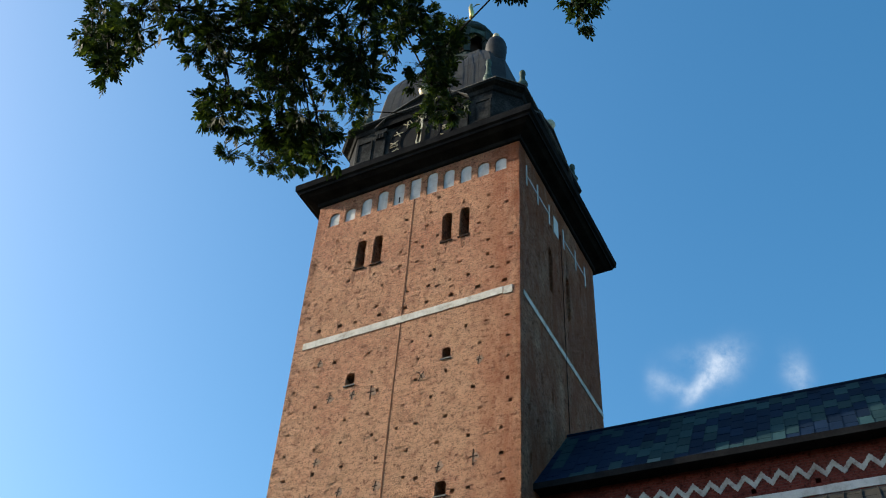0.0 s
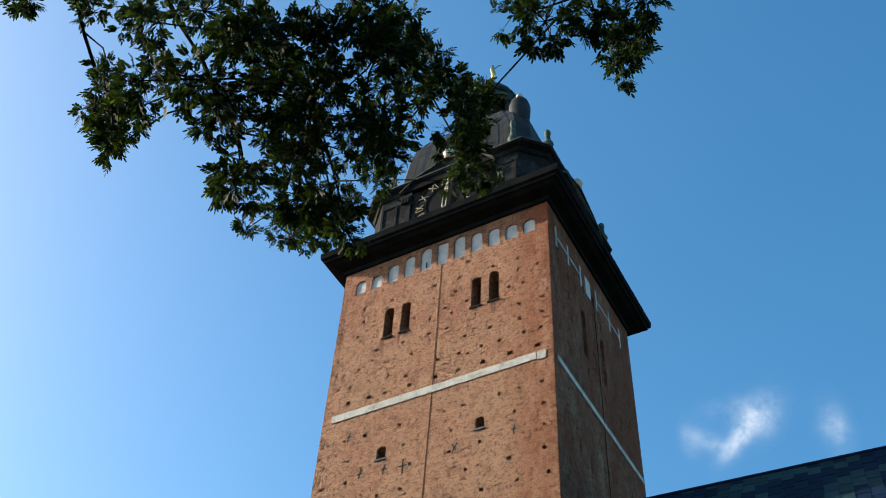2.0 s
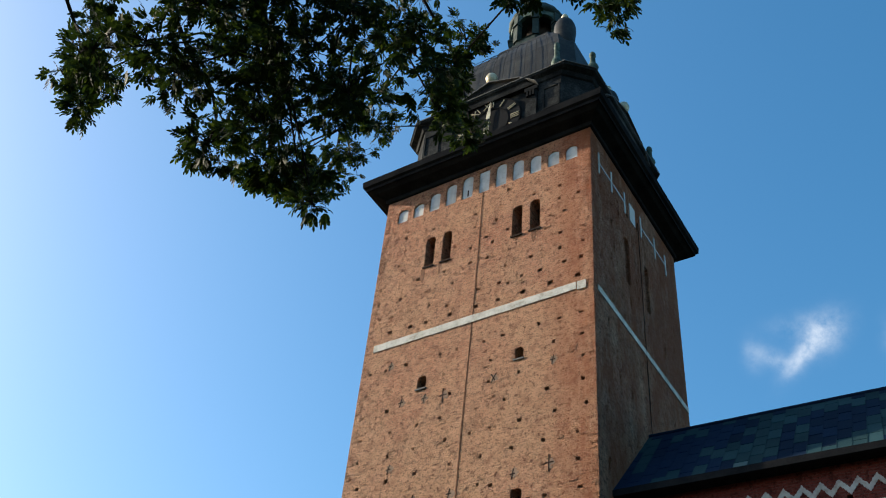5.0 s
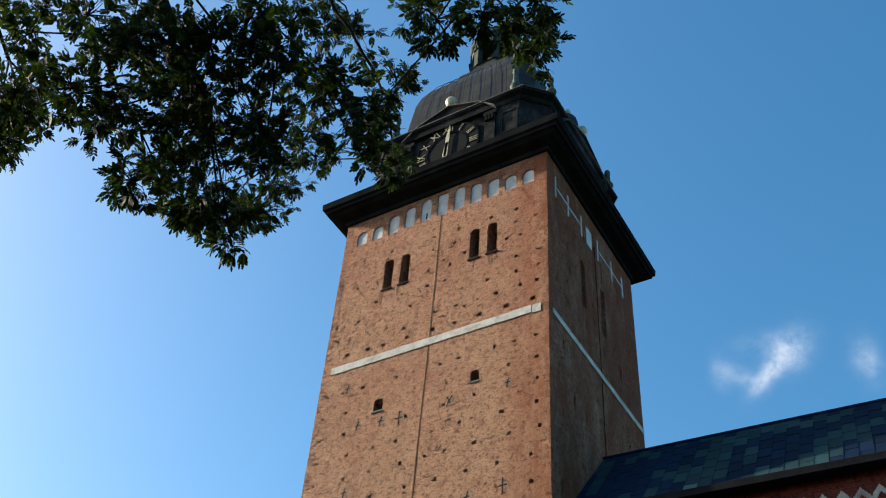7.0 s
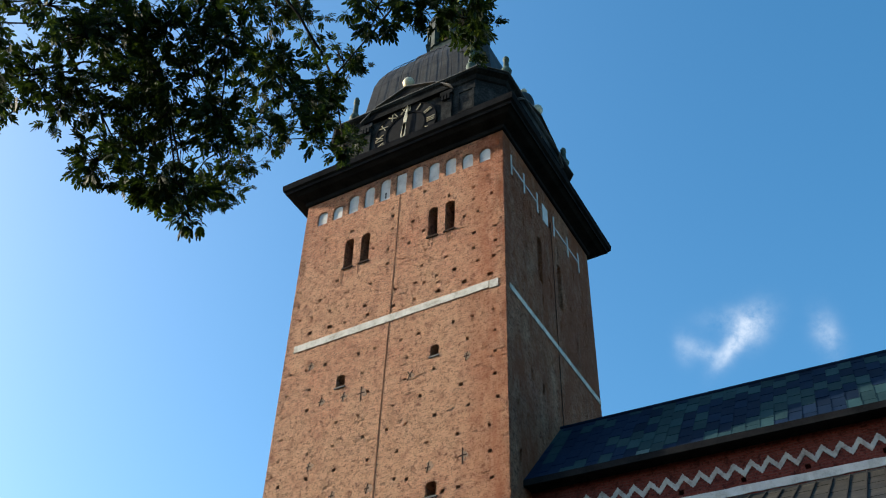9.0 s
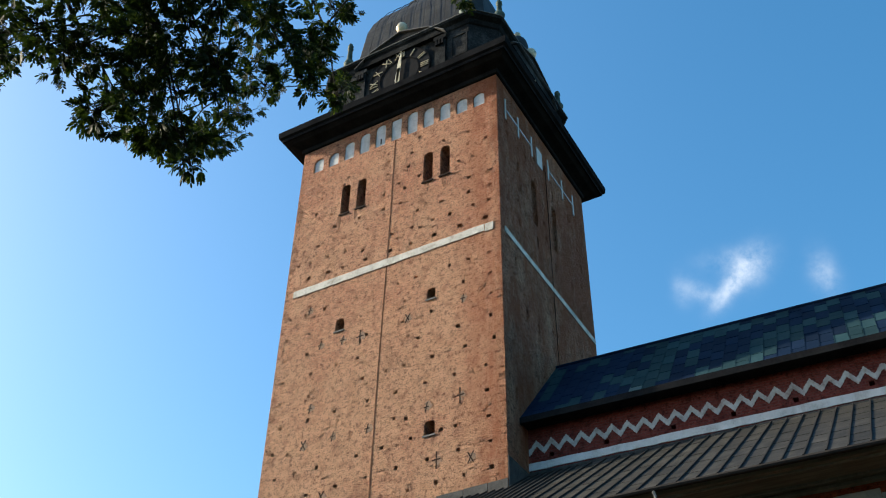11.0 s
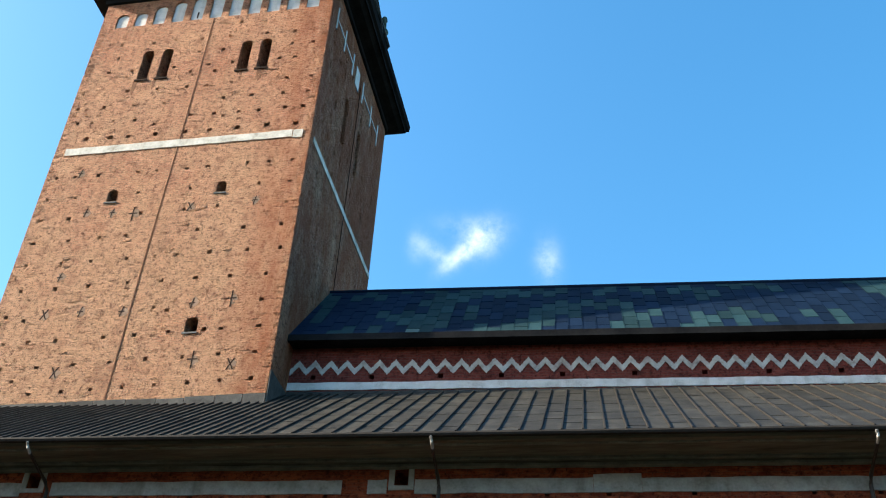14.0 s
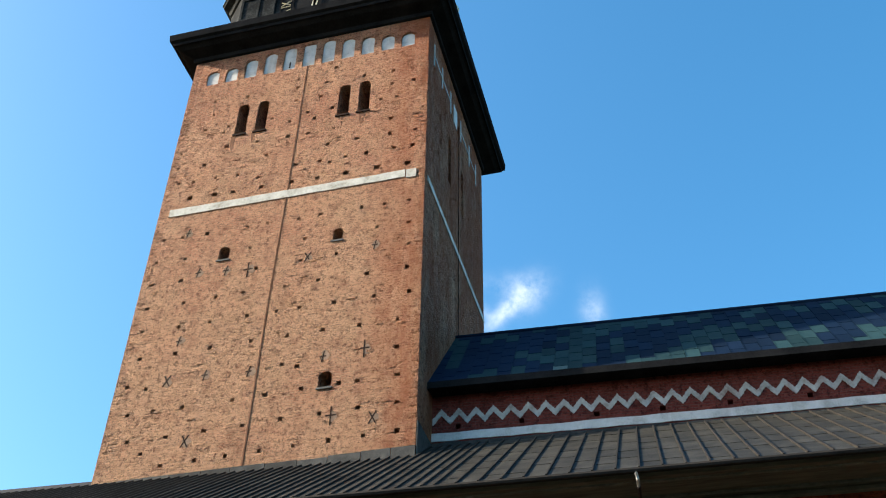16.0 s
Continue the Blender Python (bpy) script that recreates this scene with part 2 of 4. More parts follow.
CORNICE_BLACK = material("tarred_timber", ((0.008, 0.0085, 0.0095), (0.020, 0.020, 0.021)), 1.2, 14, 0.8, 0, 0.2, spec=0.0)
VERDIGRIS = material("verdigris_copper", ((0.020, 0.034, 0.029), (0.040, 0.068, 0.056), (0.095, 0.135, 0.110)), 2.6, 18, 0.7, 0, 0.25, stains=(0.018, 0.024, 0.021), spec=0.2)
# the navy base paints the sky's blue reflection on dark copper
TILE_NAVY = material("dark_copper_sheet", ((0.003, 0.009, 0.022), (0.006, 0.015, 0.034)), 1.0, 16, 0.7, 0, 0.2, random_tint=0.3, spec=0.05)
TILE_GREEN = material("green_copper_sheet", ((0.011, 0.031, 0.037), (0.020, 0.045, 0.050)), 1.0, 16, 0.7, 0, 0.2, random_tint=0.3, spec=0.05)
TILE_PALE = material("pale_copper_sheet", ((0.035, 0.07, 0.068), (0.06, 0.105, 0.10)), 1.0, 16, 0.6, 0, 0.12, random_tint=0.2, spec=0.25)
ROOF_METAL = material("weathered_sheet_metal", ((0.013, 0.0125, 0.0105), (0.025, 0.0235, 0.0195), (0.046, 0.043, 0.036)), 1.9, 14, 0.66, 0.0, 0.45, spec=0.12, random_tint=0.18, stains=(0.058, 0.053, 0.043))
FLASH = material("dark_flashing", ((0.022, 0.022, 0.022), (0.065, 0.064, 0.060)), 3.0, 25, 0.8, 0, 0.5, random_tint=0.4, spec=0.2)
BEAD = material("pale_cornice_edge", ((0.10, 0.10, 0.085), (0.20, 0.195, 0.17)), 2.0, 20, 0.85, 0, 0.3, spec=0.2)
SEAM = material("dark_sheet_seam", ((0.014, 0.012, 0.010), (0.028, 0.024, 0.020)), 2.0, 20, 0.75, 0, 0.2, spec=0.15)
LEAD = material("lead_flashing", ((0.05, 0.05, 0.05), (0.13, 0.13, 0.125)), 3.0, 25, 0.75, 0, 0.4, random_tint=0.3)
CORNICE_STONE = material("weathered_eaves_boards", ((0.055, 0.050, 0.037), (0.115, 0.106, 0.080), (0.175, 0.160, 0.125)), 1.6, 9, 0.85, 0, 0.25, stretch=(0.25, 2.2, 2.2))
MORTAR = material("grey_mortar", ((0.19, 0.125, 0.090), (0.36, 0.235, 0.160)), 5.0, 24, 0.95, 0, 0.5, spec=0.1)
IRON = material("rusty_iron", ((0.014, 0.009, 0.008), (0.045, 0.023, 0.015)), 6, 40, 0.9, 0.0, 0.3, spec=0.1)
RUST = material("rust_run", ((0.085, 0.032, 0.015), (0.22, 0.088, 0.038)), 2, 30, 0.9, 0, 0.2)
PIPE_DARK = material("dark_pipe_paint", ((0.020, 0.014, 0.012), (0.040, 0.028, 0.022)), 4, 40, 0.5, 0, 0.1)
PIPE_PALE = material("zinc", ((0.24, 0.23, 0.21), (0.42, 0.40, 0.37)), 5, 40, 0.5, 0.3, 0.1)
GILT = material("gilding", ((0.75, 0.50, 0.12), (0.95, 0.70, 0.25)), 5, 40, 0.3, 1.0, 0.05)
PALE_GILT = material("worn_gilding", ((0.34, 0.30, 0.20), (0.60, 0.54, 0.38)), 5, 40, 0.5, 0.2, 0.1)
NUMERAL_GILT = material("tarnished_gilding", ((0.16, 0.14, 0.09), (0.36, 0.32, 0.22)), 6, 40, 0.6, 0.1, 0.1, spec=0.2)
DIAL = material("clock_black", ((0.004, 0.0045, 0.005), (0.010, 0.011, 0.012)), 3, 30, 0.7, 0, 0.2, spec=0.05)
# near-black colour that stands for the shade inside openings
SHADOW_VOID = material("painted_shade", ((0.02, 0.013, 0.010), (0.035, 0.022, 0.016)), 3, 30, 0.95, 0, 0.2)
BARK = material("ash_bark", ((0.008, 0.007, 0.006), (0.022, 0.018, 0.014)), 5, 60, 0.95, 0, 0.6, spec=0.1)
# tree shade over the lawn is put into this very dark green
GRASS = material("shade_dark_grass", ((0.008, 0.012, 0.005), (0.013, 0.019, 0.008), (0.024, 0.029, 0.013)), 0.6, 30, 0.95, 0, 0.4)


def leaf_material():
    m = bpy.data.materials.new("ash_leaf")
    m.use_nodes = True
    nt = m.node_tree
    nodes, links = nt.nodes, nt.links
    bsdf = nodes["Principled BSDF"]
    pick = nodes.new("ShaderNodeNewGeometry").outputs["Random Per Island"]
    ramp = nodes.new("ShaderNodeValToRGB")
    ramp.color_ramp.elements[0].color, ramp.color_ramp.elements[1].color = (0.013, 0.023, 0.010, 1), (0.090, 0.115, 0.026, 1)
    ramp.color_ramp.elements.new(0.86).color = (0.024, 0.041, 0.014, 1)
    links.new(pick, ramp.inputs[0])
    links.new(ramp.outputs[0], bsdf.inputs["Base Color"])
    bsdf.inputs["Roughness"].default_value = 0.6
    bsdf.inputs["Specular IOR Level"].default_value = 0.06
    clear = nodes.new("ShaderNodeBsdfTranslucent")
    warm = nodes.new("ShaderNodeMix")
    warm.data_type, warm.blend_type = "RGBA", "MULTIPLY"
    warm.inputs[0].default_value = 1
    links.new(ramp.outputs[0], warm.inputs[6])
    warm.inputs[7].default_value = (1.5, 1.6, 0.6, 1)
    links.new(warm.outputs[2], clear.inputs[0])
    mix = nodes.new("ShaderNodeMixShader")
    mix.inputs[0].default_value = 0.22
    links.new(bsdf.outputs[0], mix.inputs[1])
    links.new(clear.outputs[0], mix.inputs[2])
    links.new(mix.outputs[0], nodes["Material Output"].inputs[0])
    return m


LEAF = leaf_material()


# ---------------------------------------------------------------- building blocks
def box(bm, x0, x1, y0, y1, z0, z1, m=None):
    made = bmesh.ops.create_cube(bm, size=1.0)["verts"]
    for v in made:
        v.co = Vector((x0 + (v.co.x + 0.5) * (x1 - x0), y0 + (v.co.y + 0.5) * (y1 - y0), z0 + (v.co.z + 0.5) * (z1 - z0)))
        if m:
            v.co = m @ v.co
    return made


def prism(bm, outline, way, m=None):
    """A solid from a flat outline (3D points) pushed along way."""
    low = [bm.verts.new(Vector(p)) for p in outline]
    high = [bm.verts.new(Vector(p) + Vector(way)) for p in outline]
    n = len(low)
    faces = [bm.faces.new(low), bm.faces.new(high[::-1])]
    for i in range(n):
        faces.append(bm.faces.new((low[i], high[i], high[(i + 1) % n], low[(i + 1) % n])))
    if m:
        for v in low + high:
            v.co = m @ v.co
    bmesh.ops.recalc_face_normals(bm, faces=faces)


def lathe(bm, profile, centre, sides=16, turn=0.0):
    """A turned solid from (radius, height) pairs."""
    rings = []
    for r, z in profile:
        rings.append([bm.verts.new((centre[0] + r * math.cos(turn + math.tau * i / sides), centre[1] + r * math.sin(turn + math.tau * i / sides), centre[2] + z)) for i in range(sides)])
    for a, b in zip(rings, rings[1:]):
        for i in range(sides):
            bm.faces.new((a[i], a[(i + 1) % sides], b[(i + 1) % sides], b[i]))
    bm.faces.new(rings[0][::-1])
    bm.faces.new(rings[-1])


def tube(bm, points, radii, sides=8):
    """A tapered tube through points."""
    rings = []
    for i, p in enumerate(points):
        p = Vector(p)
        way = (Vector(points[min(i + 1, len(points) - 1)]) - Vector(points[max(i - 1, 0)])).normalized()
        side = way.orthogonal().normalized()
        other = way.cross(side)
        rings.append([bm.verts.new(p + radii[i] * (math.cos(math.tau * k / sides) * side + math.sin(math.tau * k / sides) * other)) for k in range(sides)])
    for a, b in zip(rings, rings[1:]):
        near = min(range(sides), key=lambda s: (a[0].co - b[s].co).length)
        for k in range(sides):
            bm.faces.new((a[k], a[(k + 1) % sides], b[(k + 1 + near) % sides], b[(k + near) % sides]))
    bm.faces.new(rings[0][::-1])
    bm.faces.new(rings[-1])


def finish(bm, name, mat, smooth=False):
    mesh = bpy.data.meshes.new(name)
    bmesh.ops.recalc_face_normals(bm, faces=bm.faces[:])
    bm.to_mesh(mesh)
    bm.free()
    mesh.materials.append(mat)
    if smooth:
        mesh.polygons.foreach_set("use_smooth", [True] * len(mesh.polygons))
    return mesh


def part(name, bm, mat, parent, label="", smooth=False):
    ob = new(name, finish(bm, name, mat, smooth))
    ob.parent = parent
    return tagged(ob, label) if label else ob


def thing(name, label, category, at=(0, 0, 0), kind=""):
    ob = new(name)
    ob.empty_display_size = 0.2
    ob.location = at
    return tagged(ob, label, category, kind=kind)


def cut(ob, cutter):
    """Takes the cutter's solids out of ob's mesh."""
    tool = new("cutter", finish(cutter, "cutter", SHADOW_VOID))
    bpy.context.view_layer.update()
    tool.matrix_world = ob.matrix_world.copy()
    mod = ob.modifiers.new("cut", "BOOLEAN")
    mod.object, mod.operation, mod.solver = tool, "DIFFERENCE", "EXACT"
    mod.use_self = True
    bpy.context.view_layer.update()
    done = bpy.data.meshes.new_from_object(ob.evaluated_get(bpy.context.evaluated_depsgraph_get()))
    ob.modifiers.clear()
    old = ob.data
    ob.data = done
    bpy.data.meshes.remove(old)
    bpy.data.objects.remove(tool)


def arch_outline(x, z0, z1, width, y, rise=None, steps=8):
    """The outline of a round- or segment-headed opening in a wall that runs along x."""
    rise = width / 2 if rise is None else rise
    pts = [(x - width / 2, y, z0), (x + width / 2, y, z0)]
    for i in range(steps + 1):
        a = math.pi * i / steps
        pts.append((x + width / 2 * math.cos(a), y, z1 - rise + rise * math.sin(a)))
    return pts


RNG = random.Random(7)


def strip(bm, x0, x1, y0, y1, z0, z1, fall=0.0):
    """One hand-plastered band with uneven edges."""
    n = max(2, int((x1 - x0) / 0.35))
    rings = []
    for i in range(n + 1):
        x, d = x0 + (x1 - x0) * i / n, fall * i / n
        a, b = z0 + d + RNG.uniform(-0.012, 0.012), z1 + d + RNG.uniform(-0.014, 0.014)
        rings.append([bm.verts.new(p) for p in ((x, y0, a), (x, y1, a), (x, y1, b), (x, y0, b))])
    for a, b in zip(rings, rings[1:]):
        for k in range(4):
            bm.faces.new((a[k], a[(k + 1) % 4], b[(k + 1) % 4], b[k]))
    bm.faces.new(rings[0][::-1])
    bm.faces.new(rings[-1])

# ---------------------------------------------------------------- ground
bm = bmesh.new()
bmesh.ops.create_grid(bm, x_segments=40, y_segments=40, size=1500)
tagged(new("ground", finish(bm, "ground", GRASS)), "mown grass with tree shade put into its colour", "ground", kind="structure")
# ---------------------------------------------------------------- tower
W, E, S, N = -9.39, 0.67, 0.0, 9.0
AX, AY = (W + E) / 2, (S + N) / 2
TOP = 35.62
tower = thing("church_tower", "tall square orange brick church tower with black copper top", "tower", (AX, AY, 0))


def tpart(name, bm, mat, label="", smooth=False, parent=None):
    """A part of the tower, built in world places."""
    bmesh.ops.translate(bm, verts=bm.verts[:], vec=(-AX, -AY, 0))
    return part(name, bm, mat, parent or tower, label, smooth)


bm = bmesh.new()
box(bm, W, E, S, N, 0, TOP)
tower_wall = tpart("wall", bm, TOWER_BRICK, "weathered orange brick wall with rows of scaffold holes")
cutter = bmesh.new()
shift = Matrix.Translation((-AX, -AY, 0))


def putlogs(*places):
    """Square scaffold holes in the south face."""
    for x, z in places:
        w, h = RNG.uniform(0.06, 0.09), RNG.uniform(0.055, 0.085)
        if 27.25 < z < 27.75:
            w, h = w * 1.35, h * 1.15
        box(cutter, x - w, x + w, -0.3, 0.34, z - h, z + h, shift)


# scaffold holes of the south face from the roof upwards, then those of the east face
putlogs((-7.96, 17.21), (-7.23, 16.72), (-6.13, 16.77), (-5.15, 16.79), (-4.09, 16.82), (-3.04, 16.85), (-1.96, 16.88), (-0.92, 16.90), (0.09, 16.93))
putlogs((-8.52, 17.68), (-7.24, 17.69), (-5.99, 17.73), (-4.75, 17.76), (-3.54, 17.80), (-2.32, 17.82), (-1.14, 17.86), (0.05, 17.87))
putlogs((-8.72, 18.64), (-7.84, 18.66), (-6.87, 18.68), (-5.21, 18.70), (-4.16, 18.73), (-2.99, 18.78), (-1.80, 18.80), (-1.22, 18.79), (0.02, 18.82))
putlogs((-8.97, 19.71), (-8.28, 19.54), (-3.72, 19.76), (-3.22, 19.62), (-2.40, 19.82), (-0.04, 19.83))
putlogs((-8.76, 20.75), (-7.51, 20.77), (-6.31, 20.80), (-4.90, 20.83), (-3.70, 20.84), (-2.49, 20.86), (-1.29, 20.84), (-0.06, 20.85))
putlogs((-8.92, 21.85), (-7.59, 21.83), (-6.49, 21.85), (-5.18, 21.87), (-4.17, 21.87), (-3.37, 21.87), (-2.21, 21.89), (-0.87, 21.89), (0.28, 21.88))
putlogs((-8.94, 22.81), (-7.60, 22.83), (-6.44, 22.86), (-5.47, 22.87), (-3.99, 22.88), (-2.84, 22.90), (-1.17, 22.86), (0.17, 22.88))
putlogs((-8.97, 23.83), (-7.89, 23.83), (-5.16, 23.84), (-3.53, 23.87), (-2.30, 23.92), (0.19, 23.85))
putlogs((-9.01, 24.82), (-7.91, 24.80), (-5.48, 24.80), (-3.49, 24.82), (-0.94, 24.80), (0.18, 24.79))
putlogs((-8.93, 25.84), (-8.21, 25.82), (-7.27, 25.81), (-5.73, 25.81), (-4.99, 25.81), (-3.82, 25.79), (-3.03, 25.81), (-1.54, 25.82), (-0.73, 25.80), (0.14, 25.79))
putlogs((-8.28, 27.74), (-7.30, 27.70), (-6.57, 27.67), (-5.47, 27.67), (-4.30, 27.65), (-3.33, 27.62), (-2.25, 27.62), (-1.10, 27.63), (0.02, 27.58))
putlogs((-8.89, 28.60), (-8.29, 28.58), (-7.41, 28.57), (-6.50, 28.51), (-5.65, 28.19), (-4.24, 28.52), (-3.30, 28.47), (-2.92, 28.32), (-2.33, 28.46), (-1.54, 28.44), (-0.51, 28.47), (0.18, 28.44))
putlogs((-9.07, 29.40), (-7.98, 29.38), (-6.71, 29.35), (-5.48, 29.29), (-3.07, 29.28), (-1.94, 29.29), (-0.70, 29.24), (0.26, 29.23))
putlogs((-9.09, 30.22), (-7.21, 30.16), (-5.96, 30.12), (-4.73, 30.09), (-3.92, 30.06), (-2.92, 30.08), (-0.69, 30.04), (0.28, 30.00))
putlogs((-9.36, 31.38), (-8.29, 31.33), (-7.46, 30.99), (-7.29, 31.30), (-5.51, 31.28), (-4.76, 30.92), (-4.04, 31.24), (-3.73, 30.84), (-3.06, 31.23), (-1.14, 31.18), (-0.52, 31.17), (0.44, 31.15))
putlogs((-8.07, 32.14), (-4.61, 32.06), (-3.59, 32.01), (-0.74, 31.96), (0.11, 31.94))
putlogs((-9.22, 32.97), (-8.13, 32.91), (-6.72, 32.86), (-5.79, 32.87), (-4.62, 32.82), (-3.43, 32.78), (-1.88, 32.74), (-0.72, 32.70))
putlogs((-3.08, 33.58))
skip = [(-6.45, 24.7), (-2.3, 24.75), (-2.25, 19.0), (-6.75, 31.4), (-5.95, 31.4), (-2.6, 31.4), (-1.8, 31.4)]
rows_z = [16.75, 17.75, 18.72, 19.77, 20.84, 21.9, 22.9, 23.87, 24.85, 25.82, 27.42, 28.4, 29.35, 30.3, 31.4, 32.6, 33.5]
for z in rows_z:
    y = S + 0.9 + RNG.uniform(-0.2, 0.4)
    while y < N - 0.4 and z > 19.5:
        zz = z + RNG.uniform(-0.1, 0.1)
        if min(abs(y - 3.3), abs(y - 5.3)) < 0.5 and 29 < z < 32:
            y += 0.6
            continue
        w = RNG.uniform(0.055, 0.10)
        box(cutter, E - 0.35, E + 0.3, y - w, y + w, zz - 0.09, zz + RNG.choice((0.06, 0.10, 0.16, 0.42)), shift)
        y += RNG.choice((0.75, 1.0, 1.3, 1.7))
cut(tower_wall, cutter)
cutter = bmesh.new()
# belfry openings, small lights, blind arches
for x in (-6.77, -5.95, -2.62, -1.81):
    prism(cutter, arch_outline(x, 30.72, 32.4, 0.45, -0.4, 0.17), (0, 1.5, 0), shift)
for x, z, w, h in ((-6.44, 24.45, 0.40, 0.58), (-2.31, 24.5, 0.36, 0.52), (-2.25, 18.7, 0.42, 0.58)):
    prism(cutter, arch_outline(x, z, z + h, w, -0.4, 0.12), (0, 1.3, 0), shift)
for y in (3.3, 5.3):
    prism(cutter, [(E - 1.4, y - 0.23, 29.45), (E - 1.4, y + 0.23, 29.45), (E - 1.4, y + 0.23, 31.8), (E - 1.4, y + 0.12, 31.98), (E - 1.4, y - 0.12, 31.98), (E - 1.4, y - 0.23, 31.8)], (1.8, 0, 0), shift)
ARCH_TOPS = (34.86, 34.86, 35.15, 35.30, 35.42, 35.38, 35.41, 35.24, 35.10, 34.92, 34.84)
for i, top in enumerate(ARCH_TOPS):
    x = -8.48 + 0.829 * i
    prism(cutter, arch_outline(x, 34.03, top, 0.54, -0.4, 0.02 if i == 5 else 0.24), (0, 0.52, 0), shift)
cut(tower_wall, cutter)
for i, top in enumerate(ARCH_TOPS):
    bm = bmesh.new()
    prism(bm, arch_outline(-8.48 + 0.829 * i, 34.035, top - 0.005, 0.53, 0.07, 0.02 if i == 5 else 0.235), (0, 0.06, 0))
    panel = tpart("blind_arch", bm, PLASTER, "white plastered blind arch panel")
    if i == 4:
        bm = bmesh.new()
        box(bm, -5.17, -5.12, 0.045, 0.072, 34.2, 34.55)
        slot = tpart("vent_slot", bm, IRON, "narrow dark slot", parent=panel)
# the openings' sills
for x in (-6.77, -5.95, -2.62, -1.81):
    bm = bmesh.new()
    box(bm, x - 0.27, x + 0.27, -0.05, 0.25, 30.66, 30.73)
    tpart("sill", bm, IRON, "thin dark sill")
for x, z, w in ((-6.44, 24.45, 0.40), (-2.31, 24.5, 0.36), (-2.25, 18.7, 0.42)):
    bm = bmesh.new()
    box(bm, x - w / 2 - 0.05, x + w / 2 + 0.03, -0.04, 0.25, z - 0.05, z + 0.01)
    tpart("sill", bm, LEAD, "grey stone sill")
# string course and the plastered bands
bm = bmesh.new()
strip(bm, W + 0.43, -0.04, -0.03, 0.05, 26.92, 27.26, -0.03)
tpart("string_course", bm, BAND_PLASTER, "white plastered band round the tower")
bm = bmesh.new()
box(bm, 0.0, 0.36, -0.03, 0.05, 26.84, 27.22)
tpart("string_course", bm, BAND_PLASTER, "white plastered band round the tower")
bm = bmesh.new()
box(bm, E - 0.05, E + 0.035, 0.3, N - 0.05, 26.84, 27.1)
tpart("string_course", bm, BAND_PLASTER, "white plastered band round the tower")
# added dark panels paint the shade deep in the slits of the east face
for y in (3.3, 5.3):
    bm = bmesh.new()
    box(bm, E - 0.30, E - 0.24, y - 0.235, y + 0.235, 29.44, 31.97)
    tpart("shutter", bm, SHADOW_VOID, "added dark panel painting the slit's inner shade")
# white ladder-like remains of blind arches on the east face
for i, y in enumerate((0.76, 1.98, 3.3, 5.0, 6.5, 7.72)):
    bm = bmesh.new()
    box(bm, E - 0.03, E + 0.03, y - 0.06, y + 0.06, 33.45, 34.68)
    tpart("plaster_strip", bm, PLASTER, "upright white plaster strip")
for a, b in ((0.76, 3.3), (5.0, 7.72)):
    bm = bmesh.new()
    box(bm, E - 0.03, E + 0.025, a, b, 34.02, 34.12)
    tpart("plaster_strip", bm, PLASTER, "level white plaster strip")
bm = bmesh.new()
box(bm, E - 0.03, E + 0.03, 3.8, 4.35, 33.45, 34.5)
tpart("plaster_strip", bm, PLASTER, "white plaster panel")
# rusty lightning conductor down the middle of both faces
bm = bmesh.new()
tube(bm, [(-4.33, -0.008, 34.0), (-4.36, -0.008, 30.0), (-4.42, -0.008, 26.0), (-4.50, -0.008, 22.0), (-4.55, -0.008, 16.3)], [0.007] * 5, 6)
tpart("lightning_conductor", bm, RUST, "rusty lightning conductor strip")
bm = bmesh.new()
prism(bm, [(-4.36, 0, 34.0), (-4.32, 0, 34.0), (-4.385, 0, 26.5), (-4.50, 0, 20.0), (-4.52, 0, 16.3), (-4.59, 0, 16.3), (-4.535, 0, 22.0), (-4.435, 0, 26.5)], (0, -0.006, 0))
tpart("rust_stain", bm, RUST, "rust-brown run beside the conductor")
bm = bmesh.new()
tube(bm, [(E + 0.03, 4.62, 34.0), (E + 0.03, 4.64, 28.0), (E + 0.03, 4.66, 21.0)], [0.014] * 3, 6)
tpart("lightning_conductor", bm, IRON, "dark conductor strip")


# iron wall anchors
def anchor(x, z, kind):
    bm = bmesh.new()
    if kind == "x":
        for s in (1, -1):
            box(bm, -0.23, 0.23, -0.010, 0.01, -0.020, 0.020, Matrix.Translation((x, 0, z)) @ Matrix.Rotation(radians(62 * s), 4, "Y"))
    elif kind == "t":
        box(bm, x - 0.020, x + 0.020, -0.012, 0.01, z - 0.34, z + 0.30)
        box(bm, x - 0.17, x + 0.17, -0.008, 0.012, z - 0.025, z + 0.025)
    else:
        box(bm, -0.020, 0.020, -0.012, 0.01, -0.20, 0.20, Matrix.Translation((x, 0, z)) @ Matrix.Rotation(radians(10), 4, "Y"))
        box(bm, x - 0.11, x + 0.10, -0.008, 0.012, z - 0.02, z + 0.025)
    tpart("wall_anchor", bm, IRON, "rusted iron wall anchor")
    bm = bmesh.new()
    cx, cz = x + RNG.uniform(0.02, 0.10), z + RNG.uniform(-0.05, 0.03)
    prism(bm, [(cx + RNG.uniform(0.08, 0.19) * math.cos(math.tau * k / 13), 0, cz + RNG.uniform(0.11, 0.24) * math.sin(math.tau * k / 13)) for k in range(13)], (0, -0.004, 0))
    tpart("mortar_patch", bm, MORTAR, "grey mortar patch round the anchor")


